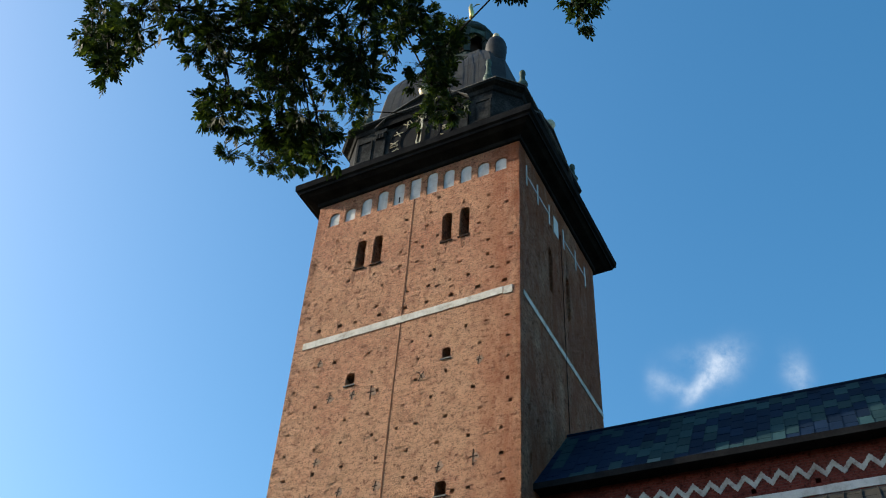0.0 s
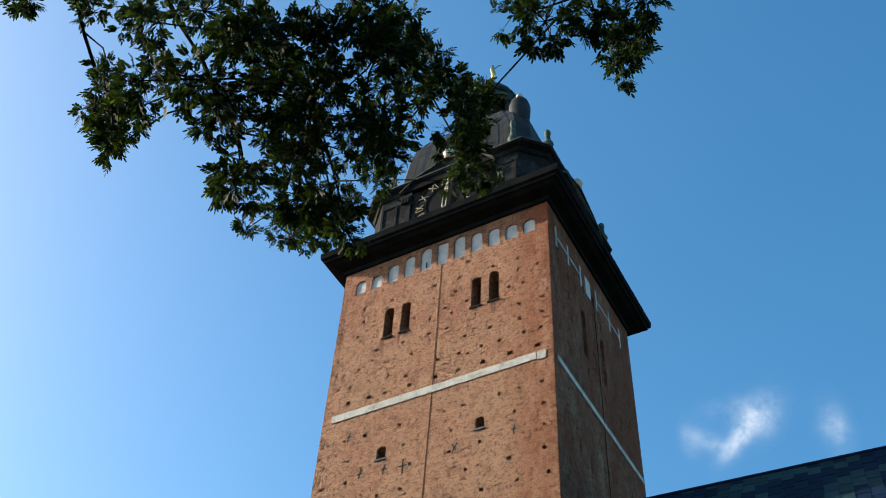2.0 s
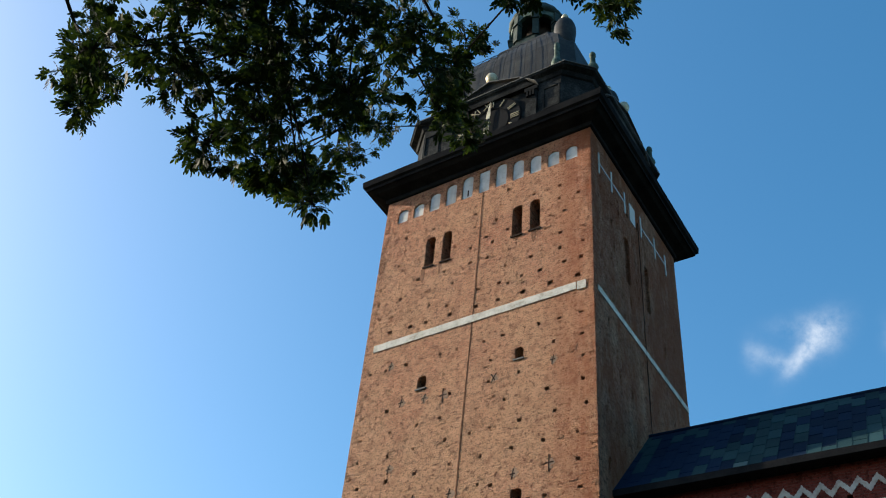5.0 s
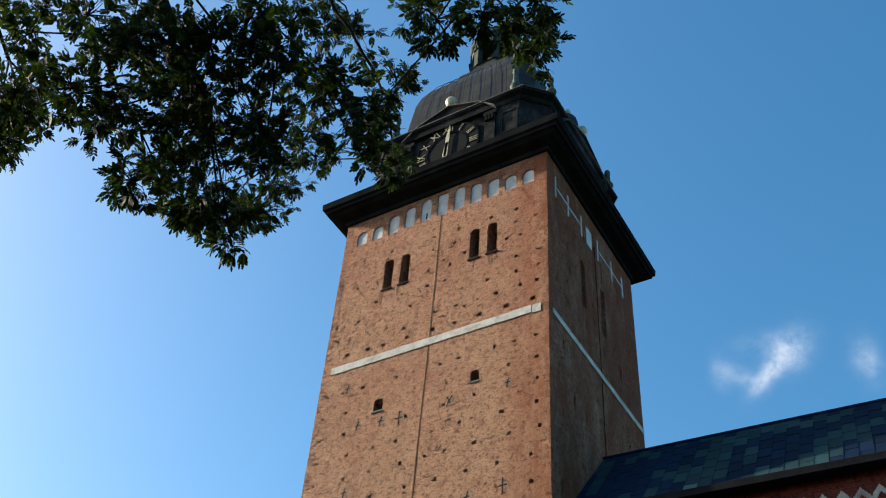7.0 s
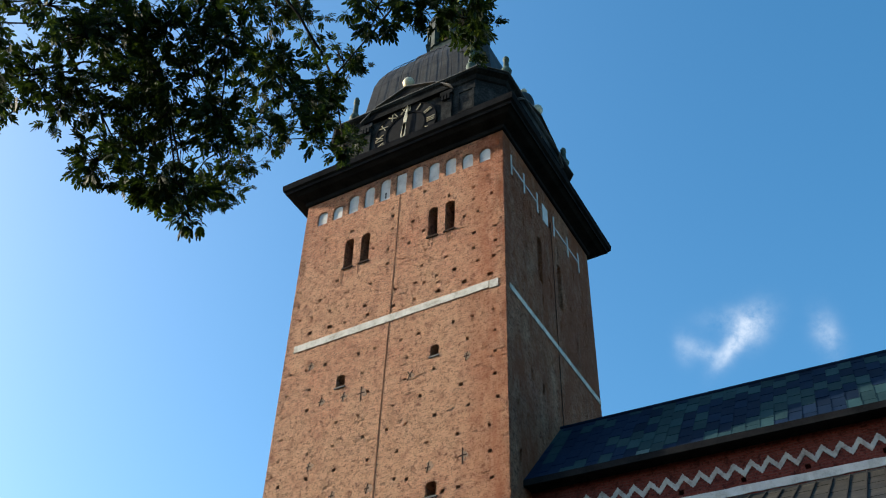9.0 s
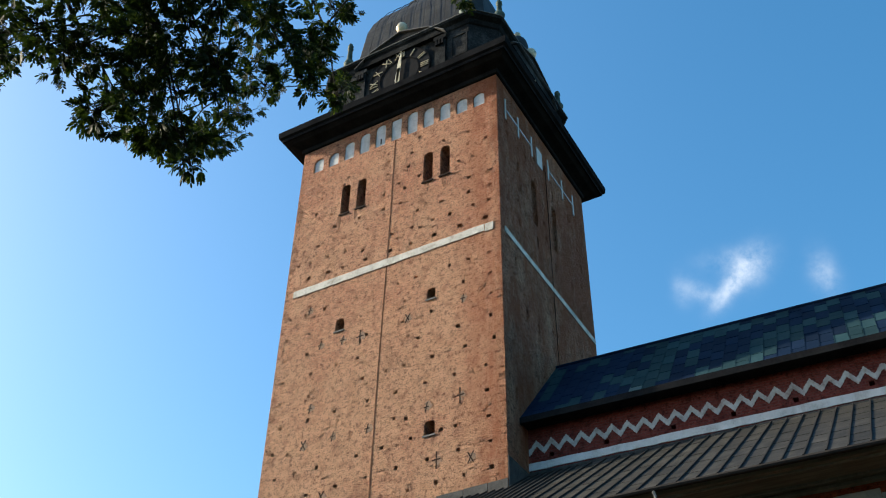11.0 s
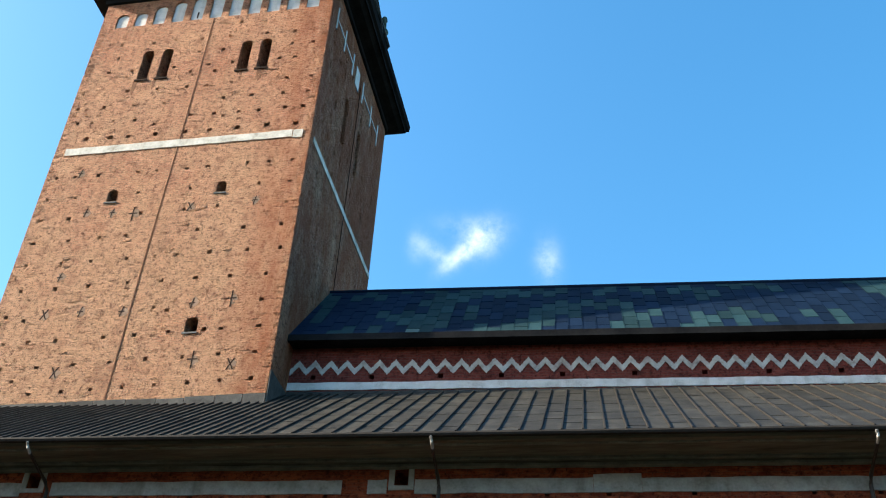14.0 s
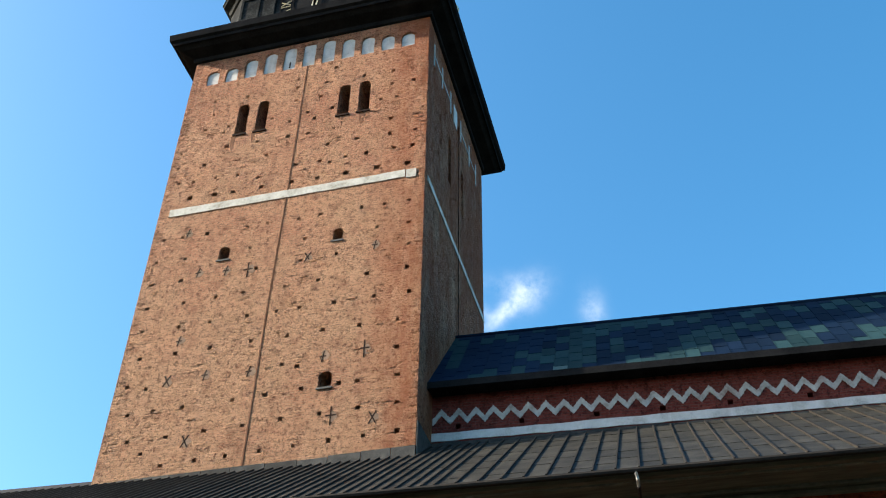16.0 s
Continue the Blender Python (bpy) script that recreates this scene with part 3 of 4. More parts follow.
for x, z, kind in ((-7.28, 24.04, "i"), (-6.24, 23.95, "i"), (-5.43, 23.85, "t"), (-3.31, 23.96, "x"), (-0.96, 24.03, "i"), (-8.0, 25.97, "i"), (-7.46, 21.24, "i"),
                   (-2.39, 19.84, "i"), (-1.07, 19.94, "t"), (-7.59, 19.73, "x"), (-6.3, 19.76, "i"), (-4.81, 19.67, "i"), (-1.96, 17.71, "t"), (-0.67, 17.47, "x"), (-6.56, 17.46, "x")):
    anchor(x, z, kind)
# rusty runs under the belfry openings
for x, z0, w in ((-7.0, 29.9, 0.2), (-6.2, 30.1, 0.14), (-2.62, 30.1, 0.1), (-1.85, 30.0, 0.24)):
    bm = bmesh.new()
    prism(bm, [(x - w / 2, 0, 30.66), (x + w / 2, 0, 30.66), (x + w * 0.3, 0, z0 + 0.2), (x, 0, z0), (x - w * 0.35, 0, z0 + 0.25)], (0, -0.005, 0))
    tpart("rust_stain", bm, RUST, "rust-brown run below the sill")


def ring(bm, profile):
    """A square moulding round the tower: pairs of (projection, height)."""
    loops = []
    for d, z in profile:
        loops.append([bm.verts.new(p) for p in ((W - d, S - d, z), (E + d, S - d, z), (E + d, N + d, z), (W - d, N + d, z))])
    for a, b in zip(loops, loops[1:]):
        for i in range(4):
            bm.faces.new((a[i], a[(i + 1) % 4], b[(i + 1) % 4], b[i]))
    bm.faces.new(loops[0][::-1])
    bm.faces.new(loops[-1])


bm = bmesh.new()
ring(bm, [(0.0, 35.55), (0.10, 35.58), (0.12, 35.78), (0.28, 35.84), (0.55, 35.92), (0.74, 36.06), (0.80, 36.04), (0.82, 36.18), (0.93, 36.24), (0.96, 36.58), (0.92, 36.64), (0.2, 37.15), (0.0, 37.25)])
tpart("cornice", bm, CORNICE_BLACK, "deep black moulded cornice")

# clock storey: a square with cut corners
def storey_outline(d, c=1.05):
    w, e, s, n = W + 0.35 - d, E - 0.35 + d, S + 0.12 - d, N - 0.12 + d
    return [(w + c, s), (e - c, s), (e, s + c), (e, n - c), (e - c, n), (w + c, n), (w, n - c), (w, s + c)]


def octa(bm, profile, c=1.05):
    loops = [[bm.verts.new((x, y, z)) for x, y in storey_outline(d, c)] for d, z in profile]
    for a, b in zip(loops, loops[1:]):
        for i in range(8):
            bm.faces.new((a[i], a[(i + 1) % 8], b[(i + 1) % 8], b[i]))
    bm.faces.new(loops[0][::-1])
    bm.faces.new(loops[-1])


bm = bmesh.new()
octa(bm, [(0.12, 36.7), (0.12, 37.6), (0.04, 37.66), (0.0, 37.7), (0.0, 40.05), (0.06, 40.1), (0.12, 40.3), (0.3, 40.42), (0.34, 40.58), (0.0, 40.75)])
storey = tpart("clock_storey", bm, DARK_COPPER, "black copper clad clock storey with cut corners")
bm = bmesh.new()
octa(bm, [(0.345, 40.53), (0.36, 40.54), (0.36, 40.58), (0.30, 40.60)])
tpart("eaves_edge", bm, LEAD, "pale worn copper edge", parent=storey)
SY = S + 0.12
EXX = E
for face in range(4):
    turn = Matrix.Translation((AX, AY, 0)) @ Matrix.Rotation(radians(90 * face), 4, "Z") @ Matrix.Translation((-AX, -AY, 0))
    half = (E - W) / 2 if face % 2 == 0 else (N - S) / 2
    front = (AY - SY) if face % 2 == 0 else (AX - W - 0.35)
    y = AY - front
    for s in (-1, 1):
        bm = bmesh.new()
        for a, b, c, d in ((2.72, 3.58, 38.05, 39.55) if face % 2 == 0 else (2.6, 3.22, 38.05, 39.55),):
            box(bm, AX + min(s * a, s * b), AX + max(s * a, s * b), y - 0.05, y + 0.02, c, c + 0.09, turn)
            box(bm, AX + min(s * a, s * b), AX + max(s * a, s * b), y - 0.05, y + 0.02, d - 0.09, d, turn)
            box(bm, AX + min(s * a, s * (a + 0.09)), AX + max(s * a, s * (a + 0.09)), y - 0.05, y + 0.02, c + 0.09, d - 0.09, turn)
            box(bm, AX + min(s * (b - 0.09), s * b), AX + max(s * (b - 0.09), s * b), y - 0.05, y + 0.02, c + 0.09, d - 0.09, turn)
        tpart("panel_frame", bm, DARK_COPPER, "", parent=storey)
        bm = bmesh.new()
        x = AX + s * 2.2
        box(bm, x - 0.27, x + 0.27, y - 0.14, y + 0.02, 37.7, 39.6, turn)
        box(bm, x - 0.33, x + 0.33, y - 0.2, y + 0.02, 39.6, 39.85, turn)
        for k in range(3):
            box(bm, x - 0.22 + 0.16 * k, x - 0.12 + 0.16 * k, y - 0.24, y - 0.12, 39.2, 39.58, turn)
        tpart("pilaster", bm, DARK_COPPER, "black copper pilaster with bracket", parent=storey)
    bm = bmesh.new()
    prism(bm, [(AX - 2.35, y, 39.95), (AX + 2.35, y, 39.95), (AX + 1.6, y, 40.70), (AX, y, 41.30), (AX - 1.6, y, 40.70)], (0, -0.22, 0), turn)
    tpart("pediment", bm, DARK_COPPER, "black copper pediment over the clock", parent=storey)
    bm = bmesh.new()
    for p, q in (((-2.5, 39.97), (-1.65, 40.73)), ((-1.65, 40.73), (0, 41.35)), ((0, 41.35), (1.65, 40.73)), ((1.65, 40.73), (2.5, 39.97))):
        prism(bm, [(AX + p[0], y + 0.25, p[1]), (AX + q[0], y + 0.25, q[1]), (AX + q[0], y + 0.25, q[1] + 0.06), (AX + p[0], y + 0.25, p[1] + 0.06)], (0, -0.58, 0), turn)
    tpart("pediment_edge", bm, LEAD, "pale worn copper edge of the pediment", parent=storey)
    bm = bmesh.new()
    spot = turn @ Vector((AX, y - 0.1, 41.37))
    lathe(bm, [(0.12, 0), (0.14, 0.08), (0.07, 0.14), (0.16, 0.2), (0.27, 0.36), (0.30, 0.5), (0.25, 0.66), (0.12, 0.77), (0.02, 0.8)], spot, 16)
    tpart("ball_finial", bm, PALE_GILT, "worn gilt ball on the pediment", True)
    # clock
    bm = bmesh.new()
    disc = [(AX + 1.68 * math.cos(math.tau * i / 40), y + 0.01, 38.40 + 1.68 * math.sin(math.tau * i / 40)) for i in range(40)]
    prism(bm, disc, (0, -0.12, 0), turn)
    clock = tpart("clock", bm, DIAL, "round black tower clock with worn gilt numerals")
    for r in (1.64, 1.05):
        bm = bmesh.new()
        for i in range(40):
            a, b = math.tau * i / 40, math.tau * (i + 1) / 40
            prism(bm, [(AX + q * math.cos(t), y - 0.12, 38.40 + q * math.sin(t)) for q, t in ((r, a), (r + 0.04, a), (r + 0.04, b), (r, b))], (0, -0.03, 0), turn)
        tpart("dial_ring", bm, CORNICE_BLACK, "", parent=clock)
    for h, word in enumerate(("XII", "I", "II", "III", "IIII", "V", "VI", "VII", "VIII", "IX", "X", "XI")):
        font = bpy.data.curves.new("numeral", "FONT")
        font.body, font.size, font.align_x, font.align_y, font.extrude = word, 0.62, "CENTER", "CENTER", 0.015
        temp = new("numeral_text", font)
        bpy.context.view_layer.update()
        mesh = bpy.data.meshes.new_from_object(temp.evaluated_get(bpy.context.evaluated_depsgraph_get()))
        bpy.data.objects.remove(temp)
        bm = bmesh.new()
        bm.from_mesh(mesh)
        bpy.data.meshes.remove(mesh)
        a = radians(-30 * h)
        put = turn @ Matrix.Translation((AX + 1.36 * math.sin(-a), y - 0.14, 38.40 + 1.36 * math.cos(a))) @ Matrix.Rotation(radians(90), 4, "X") @ Matrix.Rotation(a, 4, "Z") @ Matrix.Diagonal((0.75, 1.0, 1.0, 1.0))
        bmesh.ops.transform(bm, matrix=put, verts=bm.verts[:])
        tpart("numeral", bm, NUMERAL_GILT, "worn gilt Roman numeral", parent=clock)
    for length, tail, width, angle in ((1.55, 0.6, 0.10, 4), (1.05, 0.35, 0.13, 184)):
        bm = bmesh.new()
        put = turn @ Matrix.Translation((AX, y - 0.2, 38.40)) @ Matrix.Rotation(radians(angle), 4, "Y")
        prism(bm, [(-width * 0.6, 0, -tail), (width * 0.6, 0, -tail), (width, 0, length * 0.45), (width * 0.5, 0, length * 0.7), (0, 0, length), (-width * 0.5, 0, length * 0.7), (-width, 0, length * 0.45)], (0, -0.03, 0), put)
        tpart("clock_hand", bm, PALE_GILT, "pale gilt clock hand", parent=clock)

# bell-shaped roof
bm = bmesh.new()
rings_done = []
for r, z in ((4.15, 40.7), (3.98, 40.95), (3.85, 41.5), (3.72, 42.6), (3.62, 43.6), (3.52, 44.6), (3.32, 45.4), (2.98, 46.2), (2.5, 46.9), (2.1, 47.4), (1.85, 47.9), (1.75, 48.3)):
    pts = []
    c = 0.16 * r
    k = 0.94
    for x, y in ((-r + c, -r), (0, -r), (r - c, -r), (r, -r + c), (r, 0), (r, r - c), (r - c, r), (0, r), (-r + c, r), (-r, r - c), (-r, 0), (-r, -r + c)):
        pts.append(bm.verts.new((AX + x, AY + k * y, z)))
    rings_done.append(pts)
for a, b in zip(rings_done, rings_done[1:]):
    for i in range(12):
        bm.faces.new((a[i], a[(i + 1) % 12], b[(i + 1) % 12], b[i]))
bm.faces.new(rings_done[-1])
bm.faces.new(rings_done[0][::-1])
dome = tpart("bell_roof", bm, DOME_COPPER, "black copper bell-shaped roof with standing seams")
for i in range(9):
    for face in range(4):
        turn = Matrix.Translation((AX, AY, 0)) @ Matrix.Rotation(radians(90 * face), 4, "Z")
        f = -0.8 + 0.2 * i
        bm = bmesh.new()
        pts = [turn @ Vector((f * r * 0.84, -r * 0.965 - 0.02, z)) for r, z in ((3.85, 41.5), (3.72, 42.6), (3.62, 43.6), (3.52, 44.6), (3.32, 45.4), (2.98, 46.2), (2.5, 46.9), (2.1, 47.4))]
        tube(bm, pts, [0.016] * len(pts), 4)
        tpart("roof_seam", bm, DOME_COPPER, "", parent=dome)
# urns beside the cut corners
for sx in (-1, 1):
    for sy in (-1, 1):
        for dx, dy, tall in ((3.3, 4.15, 0.95), (4.72, 3.3, 0.68)):
            bm = bmesh.new()
            spot = (AX + sx * dx, AY + sy * dy, 40.7)
            turned = [(0.24, 0), (0.24, 0.15), (0.13, 0.22), (0.11, 0.35), (0.23, 0.55), (0.27, 0.75), (0.22, 0.95), (0.12, 1.05), (0.15, 1.15), (0.11, 1.9), (0.16, 1.98), (0.11, 2.1), (0.15, 2.2), (0.09, 2.38), (0.02, 2.45)]
            lathe(bm, [(r, z * tall) for r, z in turned], spot, 14)
            tpart("urn", bm, VERDIGRIS, "tall slim verdigris copper urn", True)
# bulging corner turrets below the lantern
for sx in (1,):
    for sy in (-1, 1):
        bm = bmesh.new()
        lathe(bm, [(0.5, -0.4), (0.5, 0.5), (0.56, 1.2), (0.56, 1.65), (0.46, 2.05), (0.26, 2.35), (0.08, 2.5)], (AX + sx * 2.95, AY + sy * 2.6, 44.65), 16)
        turret = tpart("corner_turret", bm, DOME_COPPER, "small bulging black copper turret", True)
        bm = bmesh.new()
        lathe(bm, [(0.05, 0), (0.15, 0.1), (0.19, 0.22), (0.14, 0.36), (0.03, 0.45)], (AX + sx * 2.95, AY + sy * 2.6, 47.1), 12)
        tpart("knob", bm, PALE_GILT, "pale gilt knob", True, parent=turret)

# lantern
bm = bmesh.new()
lathe(bm, [(1.75, 0), (1.75, 0.25), (1.6, 0.35), (1.55, 0.75), (1.62, 0.8)], (AX, AY, 48.20), 8, radians(22.5))
lantern = tpart("lantern", bm, DARK_GREEN, "green copper lantern with arched openings")
# added dark drum paints the shade behind the lantern's arches
bm = bmesh.new()
lathe(bm, [(0.75, 0), (0.75, 2.4)], (AX, AY, 48.90), 8, radians(22.5))
tpart("core", bm, SHADOW_VOID, "added dark drum for the lantern's inner shade", parent=lantern)
for i in range(8):
    a = math.tau * (i + 0.5) / 8
    bm = bmesh.new()
    put = Matrix.Translation((AX, AY, 0)) @ Matrix.Rotation(a, 4, "Z")
    box(bm, 1.3, 1.62, -0.17, 0.17, 48.95, 51.30, put)
    box(bm, 1.28, 1.7, -0.21, 0.21, 50.35, 50.47, put)
    tpart("post", bm, DARK_GREEN, "", parent=lantern)
    a = math.tau * i / 8
    put = Matrix.Translation((AX, AY, 0)) @ Matrix.Rotation(a + math.pi / 2, 4, "Z")
    bm = bmesh.new()
    w = 0.46
    outline = [(-w, -1.48, 51.30), (-w, -1.48, 50.50)] + [(-w * math.cos(math.pi * k / 8), -1.48, 50.50 + w * math.sin(math.pi * k / 8)) for k in range(1, 8)] + [(w, -1.48, 50.50), (w, -1.48, 51.30)]
    prism(bm, outline, (0, 0.2, 0), put)
    tpart("arch_head", bm, VERDIGRIS, "", parent=lantern)
bm = bmesh.new()
lathe(bm, [(1.5, 0), (1.62, 0.08), (1.7, 0.22), (1.6, 0.3), (1.52, 0.6), (1.35, 1.0), (1.1, 1.35), (0.6, 1.6), (0.28, 1.75), (0.16, 2.1), (0.1, 2.35)], (AX, AY, 51.30), 16)
tpart("cupola", bm, DARK_GREEN, "dark green copper cupola", True, parent=lantern)
bm = bmesh.new()
lathe(bm, [(0.06, 0), (0.2, 0.06), (0.30, 0.22), (0.32, 0.34), (0.28, 0.5), (0.16, 0.62), (0.05, 0.66)], (AX, AY, 53.50), 16)
tpart("ball", bm, GILT, "gilt ball", True)
bm = bmesh.new()
tube(bm, [(AX, AY, 54.10), (AX, AY, 55.00)], [0.05, 0.04], 8)
tube(bm, [(AX, AY, 54.60), (AX + 0.05, AY, 55.10), (AX - 0.05, AY, 55.70), (AX, AY, 56.10)], [0.09, 0.16, 0.13, 0.08], 8)
tube(bm, [(AX - 0.05, AY, 55.60), (AX + 0.35, AY, 55.85), (AX + 0.6, AY, 55.75)], [0.05, 0.05, 0.03], 6)
tpart("weather_vane", bm, GILT, "small gilt weather vane figure on top", True)

# ---------------------------------------------------------------- nave
NK = math.atan(0.0635)
NAVE = Matrix.Translation((E, 0, 0)) @ Matrix.Rotation(NK, 4, "Z")
nave = thing("nave", "long red brick church nave with copper plate roof", "church")
nave.matrix_world = NAVE
LEN = 42.0
bm = bmesh.new()
box(bm, 0.02, LEN, 1.57, 7.2, 0, 19.2)
nave_wall = part("wall", bm, RED_BRICK, nave, "dark red brick wall above the aisle roof")
cutter = bmesh.new()
u = 0.9
while u < 30:
    box(cutter, u - 0.08, u + 0.08, 1.3, 1.9, 17.72, 17.88)
    u += RNG.choice((1.9, 2.1, 2.2))
cut(nave_wall, cutter)
bm = bmesh.new()
strip(bm, 0.03, LEN, 1.54, 1.62, 17.33, 17.60)
part("plaster_band", bm, PLASTER, nave, "long white plastered band")
# stepped zigzag frieze, brick by brick
bm = bmesh.new()
u, n, pitch = 0.12, 0, 0.525
ends = None
while u < LEN - 0.5:
    f = (n % 8) / 4
    z = 17.86 + 0.34 * min(0.95, max(0.05, f if f <= 1 else 2 - f)) + RNG.uniform(-0.012, 0.012)
    z1 = z + RNG.uniform(0.21, 0.235)
    for edge in (0.0, 0.38):
        now = [bm.verts.new(p) for p in ((u + edge * pitch / 8, 1.545, z), (u + edge * pitch / 8, 1.6, z), (u + edge * pitch / 8, 1.6, z1), (u + edge * pitch / 8, 1.545, z1))]
        if ends:
            for e in range(4):
                bm.faces.new((ends[e], ends[(e + 1) % 4], now[(e + 1) % 4], now[e]))
        else:
            bm.faces.new(now[::-1])
        ends = now
    n += 1
    u += pitch / 8
bm.faces.new(ends)
part("zigzag_frieze", bm, FRIEZE, nave, "white zigzag brick frieze")
# eaves and roof body
bm = bmesh.new()
prism(bm, [(0, 1.0, 19.0), (0, 1.57, 18.98), (0, 4.42, 18.98), (0, 7.4, 18.98), (0, 7.85, 19.0), (0, 4.42, 23.0)], (LEN, 0, 0))
part("roof_body", bm, CORNICE_BLACK, nave, "dark roof body and soffit")
bm = bmesh.new()
box(bm, 0.0, LEN, 0.96, 1.1, 18.82, 19.05)
box(bm, 0.0, LEN, 1.1, 1.57, 18.88, 18.97)
part("eaves_board", bm, CORNICE_BLACK, nave, "black eaves board")
bm = bmesh.new()
tube(bm, [(0, 4.42, 23.04), (LEN, 4.42, 23.04)], [0.09, 0.09], 8)
part("ridge_roll", bm, TILE_NAVY, nave, "dark copper ridge roll")
slope = Vector((0, 4.42 - 1.0, 23.03 - 19.03))
run = slope.length
slope.normalize()
normal = Vector((0, -slope.z, slope.y))
frame_m = Matrix.Identity(4)
frame_m.col[0] = (1, 0, 0, 0)
frame_m.col[1] = (0, slope.y, slope.z, 0)
frame_m.col[2] = (0, normal.y, normal.z, 0)
rows_n = 6
tile_h = run / rows_n
tile_w = 0.43


def tile_mesh(mat, name):
    bm = bmesh.new()
    prism(bm, [(0, 0, 0.006), (tile_w - 0.004, 0, 0.006), (tile_w - 0.004, tile_h + 0.03, -0.004), (0, tile_h + 0.03, -0.004)], (0, 0, 0.016))
    box(bm, -0.005, 0.006, 0, tile_h, 0.024, 0.036)
    return finish(bm, name, mat)


TILES = [tile_mesh(TILE_NAVY, "plate_navy"), tile_mesh(TILE_GREEN, "plate_green"), tile_mesh(TILE_PALE, "plate_pale")]


def tile_kind(i, j):
    """Renewed copper plates lie in irregular patches among the old ones."""
    if i * tile_w < 3.0 and RNG.random() < 0.6:
        return 0
    v = noise.noise(Vector((i * 0.22, j * 0.45, 3.1))) + 0.45 * noise.noise(Vector((i * 0.9, j * 0.9, 8.7))) + (0.10 if i * tile_w < 9 else -0.10)
    if RNG.random() < 0.003:
        return 2
    return 1 if v + RNG.uniform(-0.12, 0.12) > 0.07 else 0


far = [bmesh.new() for _ in range(3)]
columns = int(LEN / tile_w)
tile_places = []
for i in range(columns):
    for j in range(rows_n + i % 2):
        lift, tall = (j - 0.5, 1.0) if i % 2 else (j, 1.0)
        if lift < 0:
            lift, tall = 0.0, 0.5
        elif lift > rows_n - 0.75:
            tall = 0.5
        tile_places.append((tile_kind(i, j), Matrix.Translation((i * tile_w, 1.0, 19.03)) @ frame_m @ Matrix.Translation((RNG.uniform(-0.01, 0.01), lift * tile_h + RNG.uniform(-0.02, 0.02) * (lift > 0), RNG.uniform(0, 0.006))) @ Matrix.Diagonal((1, tall, 1, 1)), 8 <= i < 53))
for kind, m, near in tile_places:
    if not near:
        start = len(far[kind].verts)
        far[kind].from_mesh(TILES[kind])
        far[kind].verts.ensure_lookup_table()
        for v in far[kind].verts[start:]:
            v.co = m @ v.co
for kind, mat in enumerate((TILE_NAVY, TILE_GREEN, TILE_PALE)):
    tagged(part("roof_plate", far[kind], mat, nave, "patchwork of copper roof plates"), kind="stuff")

# ---------------------------------------------------------------- aisle
AK = math.atan(0.0486)
AISLE = Matrix.Translation((E, 0, 0)) @ Matrix.Rotation(AK, 4, "Z")
aisle = thing("aisle", "low red brick side aisle with sheet metal lean-to roof", "church")
aisle.matrix_world = AISLE
FACE, EAVE = -4.05, -5.46
A0, A1 = -22.0, 26.0
bm = bmesh.new()
box(bm, A0, A1, FACE, 1.5, 0, 12.1)
aisle_wall = part("wall", bm, AISLE_BRICK, aisle, "dark red brick aisle wall under the eaves")
cutter = bmesh.new()
SQUARES = (-4.1, 5.1, 16.4)
for u in SQUARES:
    box(cutter, u - 0.16, u + 0.16, FACE - 0.3, FACE + 0.9, 11.56, 11.97)
DISCS = (-9.0, -8.0, -6.95, -5.95, -4.9, -3.9, -2.8, -1.58, 0.27, 1.3, 3.2, 4.5, 5.5, 6.55, 7.5, 8.48, 9.66, 10.82, 11.88, 12.78, 13.7, 14.65, 15.6)
HOLES = (-0.65, 2.25)
for u in DISCS + HOLES:
    disc = [(u + 0.25 * math.cos(math.tau * (i + 0.5) / 16), FACE - 0.2, 10.66 - 0.005 * u + 0.25 * max(-1, min(0.86, math.sin(math.tau * (i + 0.5) / 16)))) for i in range(16)]
    prism(cutter, disc, (0, 0.36 if u in DISCS else 0.6, 0))
u = -8.5
while u < 16:
    box(cutter, u - 0.06, u + 0.06, FACE - 0.3, FACE + 0.3, 11.28, 11.40)
    u += RNG.choice((1.4, 1.9, 2.6))
cut(aisle_wall, cutter)
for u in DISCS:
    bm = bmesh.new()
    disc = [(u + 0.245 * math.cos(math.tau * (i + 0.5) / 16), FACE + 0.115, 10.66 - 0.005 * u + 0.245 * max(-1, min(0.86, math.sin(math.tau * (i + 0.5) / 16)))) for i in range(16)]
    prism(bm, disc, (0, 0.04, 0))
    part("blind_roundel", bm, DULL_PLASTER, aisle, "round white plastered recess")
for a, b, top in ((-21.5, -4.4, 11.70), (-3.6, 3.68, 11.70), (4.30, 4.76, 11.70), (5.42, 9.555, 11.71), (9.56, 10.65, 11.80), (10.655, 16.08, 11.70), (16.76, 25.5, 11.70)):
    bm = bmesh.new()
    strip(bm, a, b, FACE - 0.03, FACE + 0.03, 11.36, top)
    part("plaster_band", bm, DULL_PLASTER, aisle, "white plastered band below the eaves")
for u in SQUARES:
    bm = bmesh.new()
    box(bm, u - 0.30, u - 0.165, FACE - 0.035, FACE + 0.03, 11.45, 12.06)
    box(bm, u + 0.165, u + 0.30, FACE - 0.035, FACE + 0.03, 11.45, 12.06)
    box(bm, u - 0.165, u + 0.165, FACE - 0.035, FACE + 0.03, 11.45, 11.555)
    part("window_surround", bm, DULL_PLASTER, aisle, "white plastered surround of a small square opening")
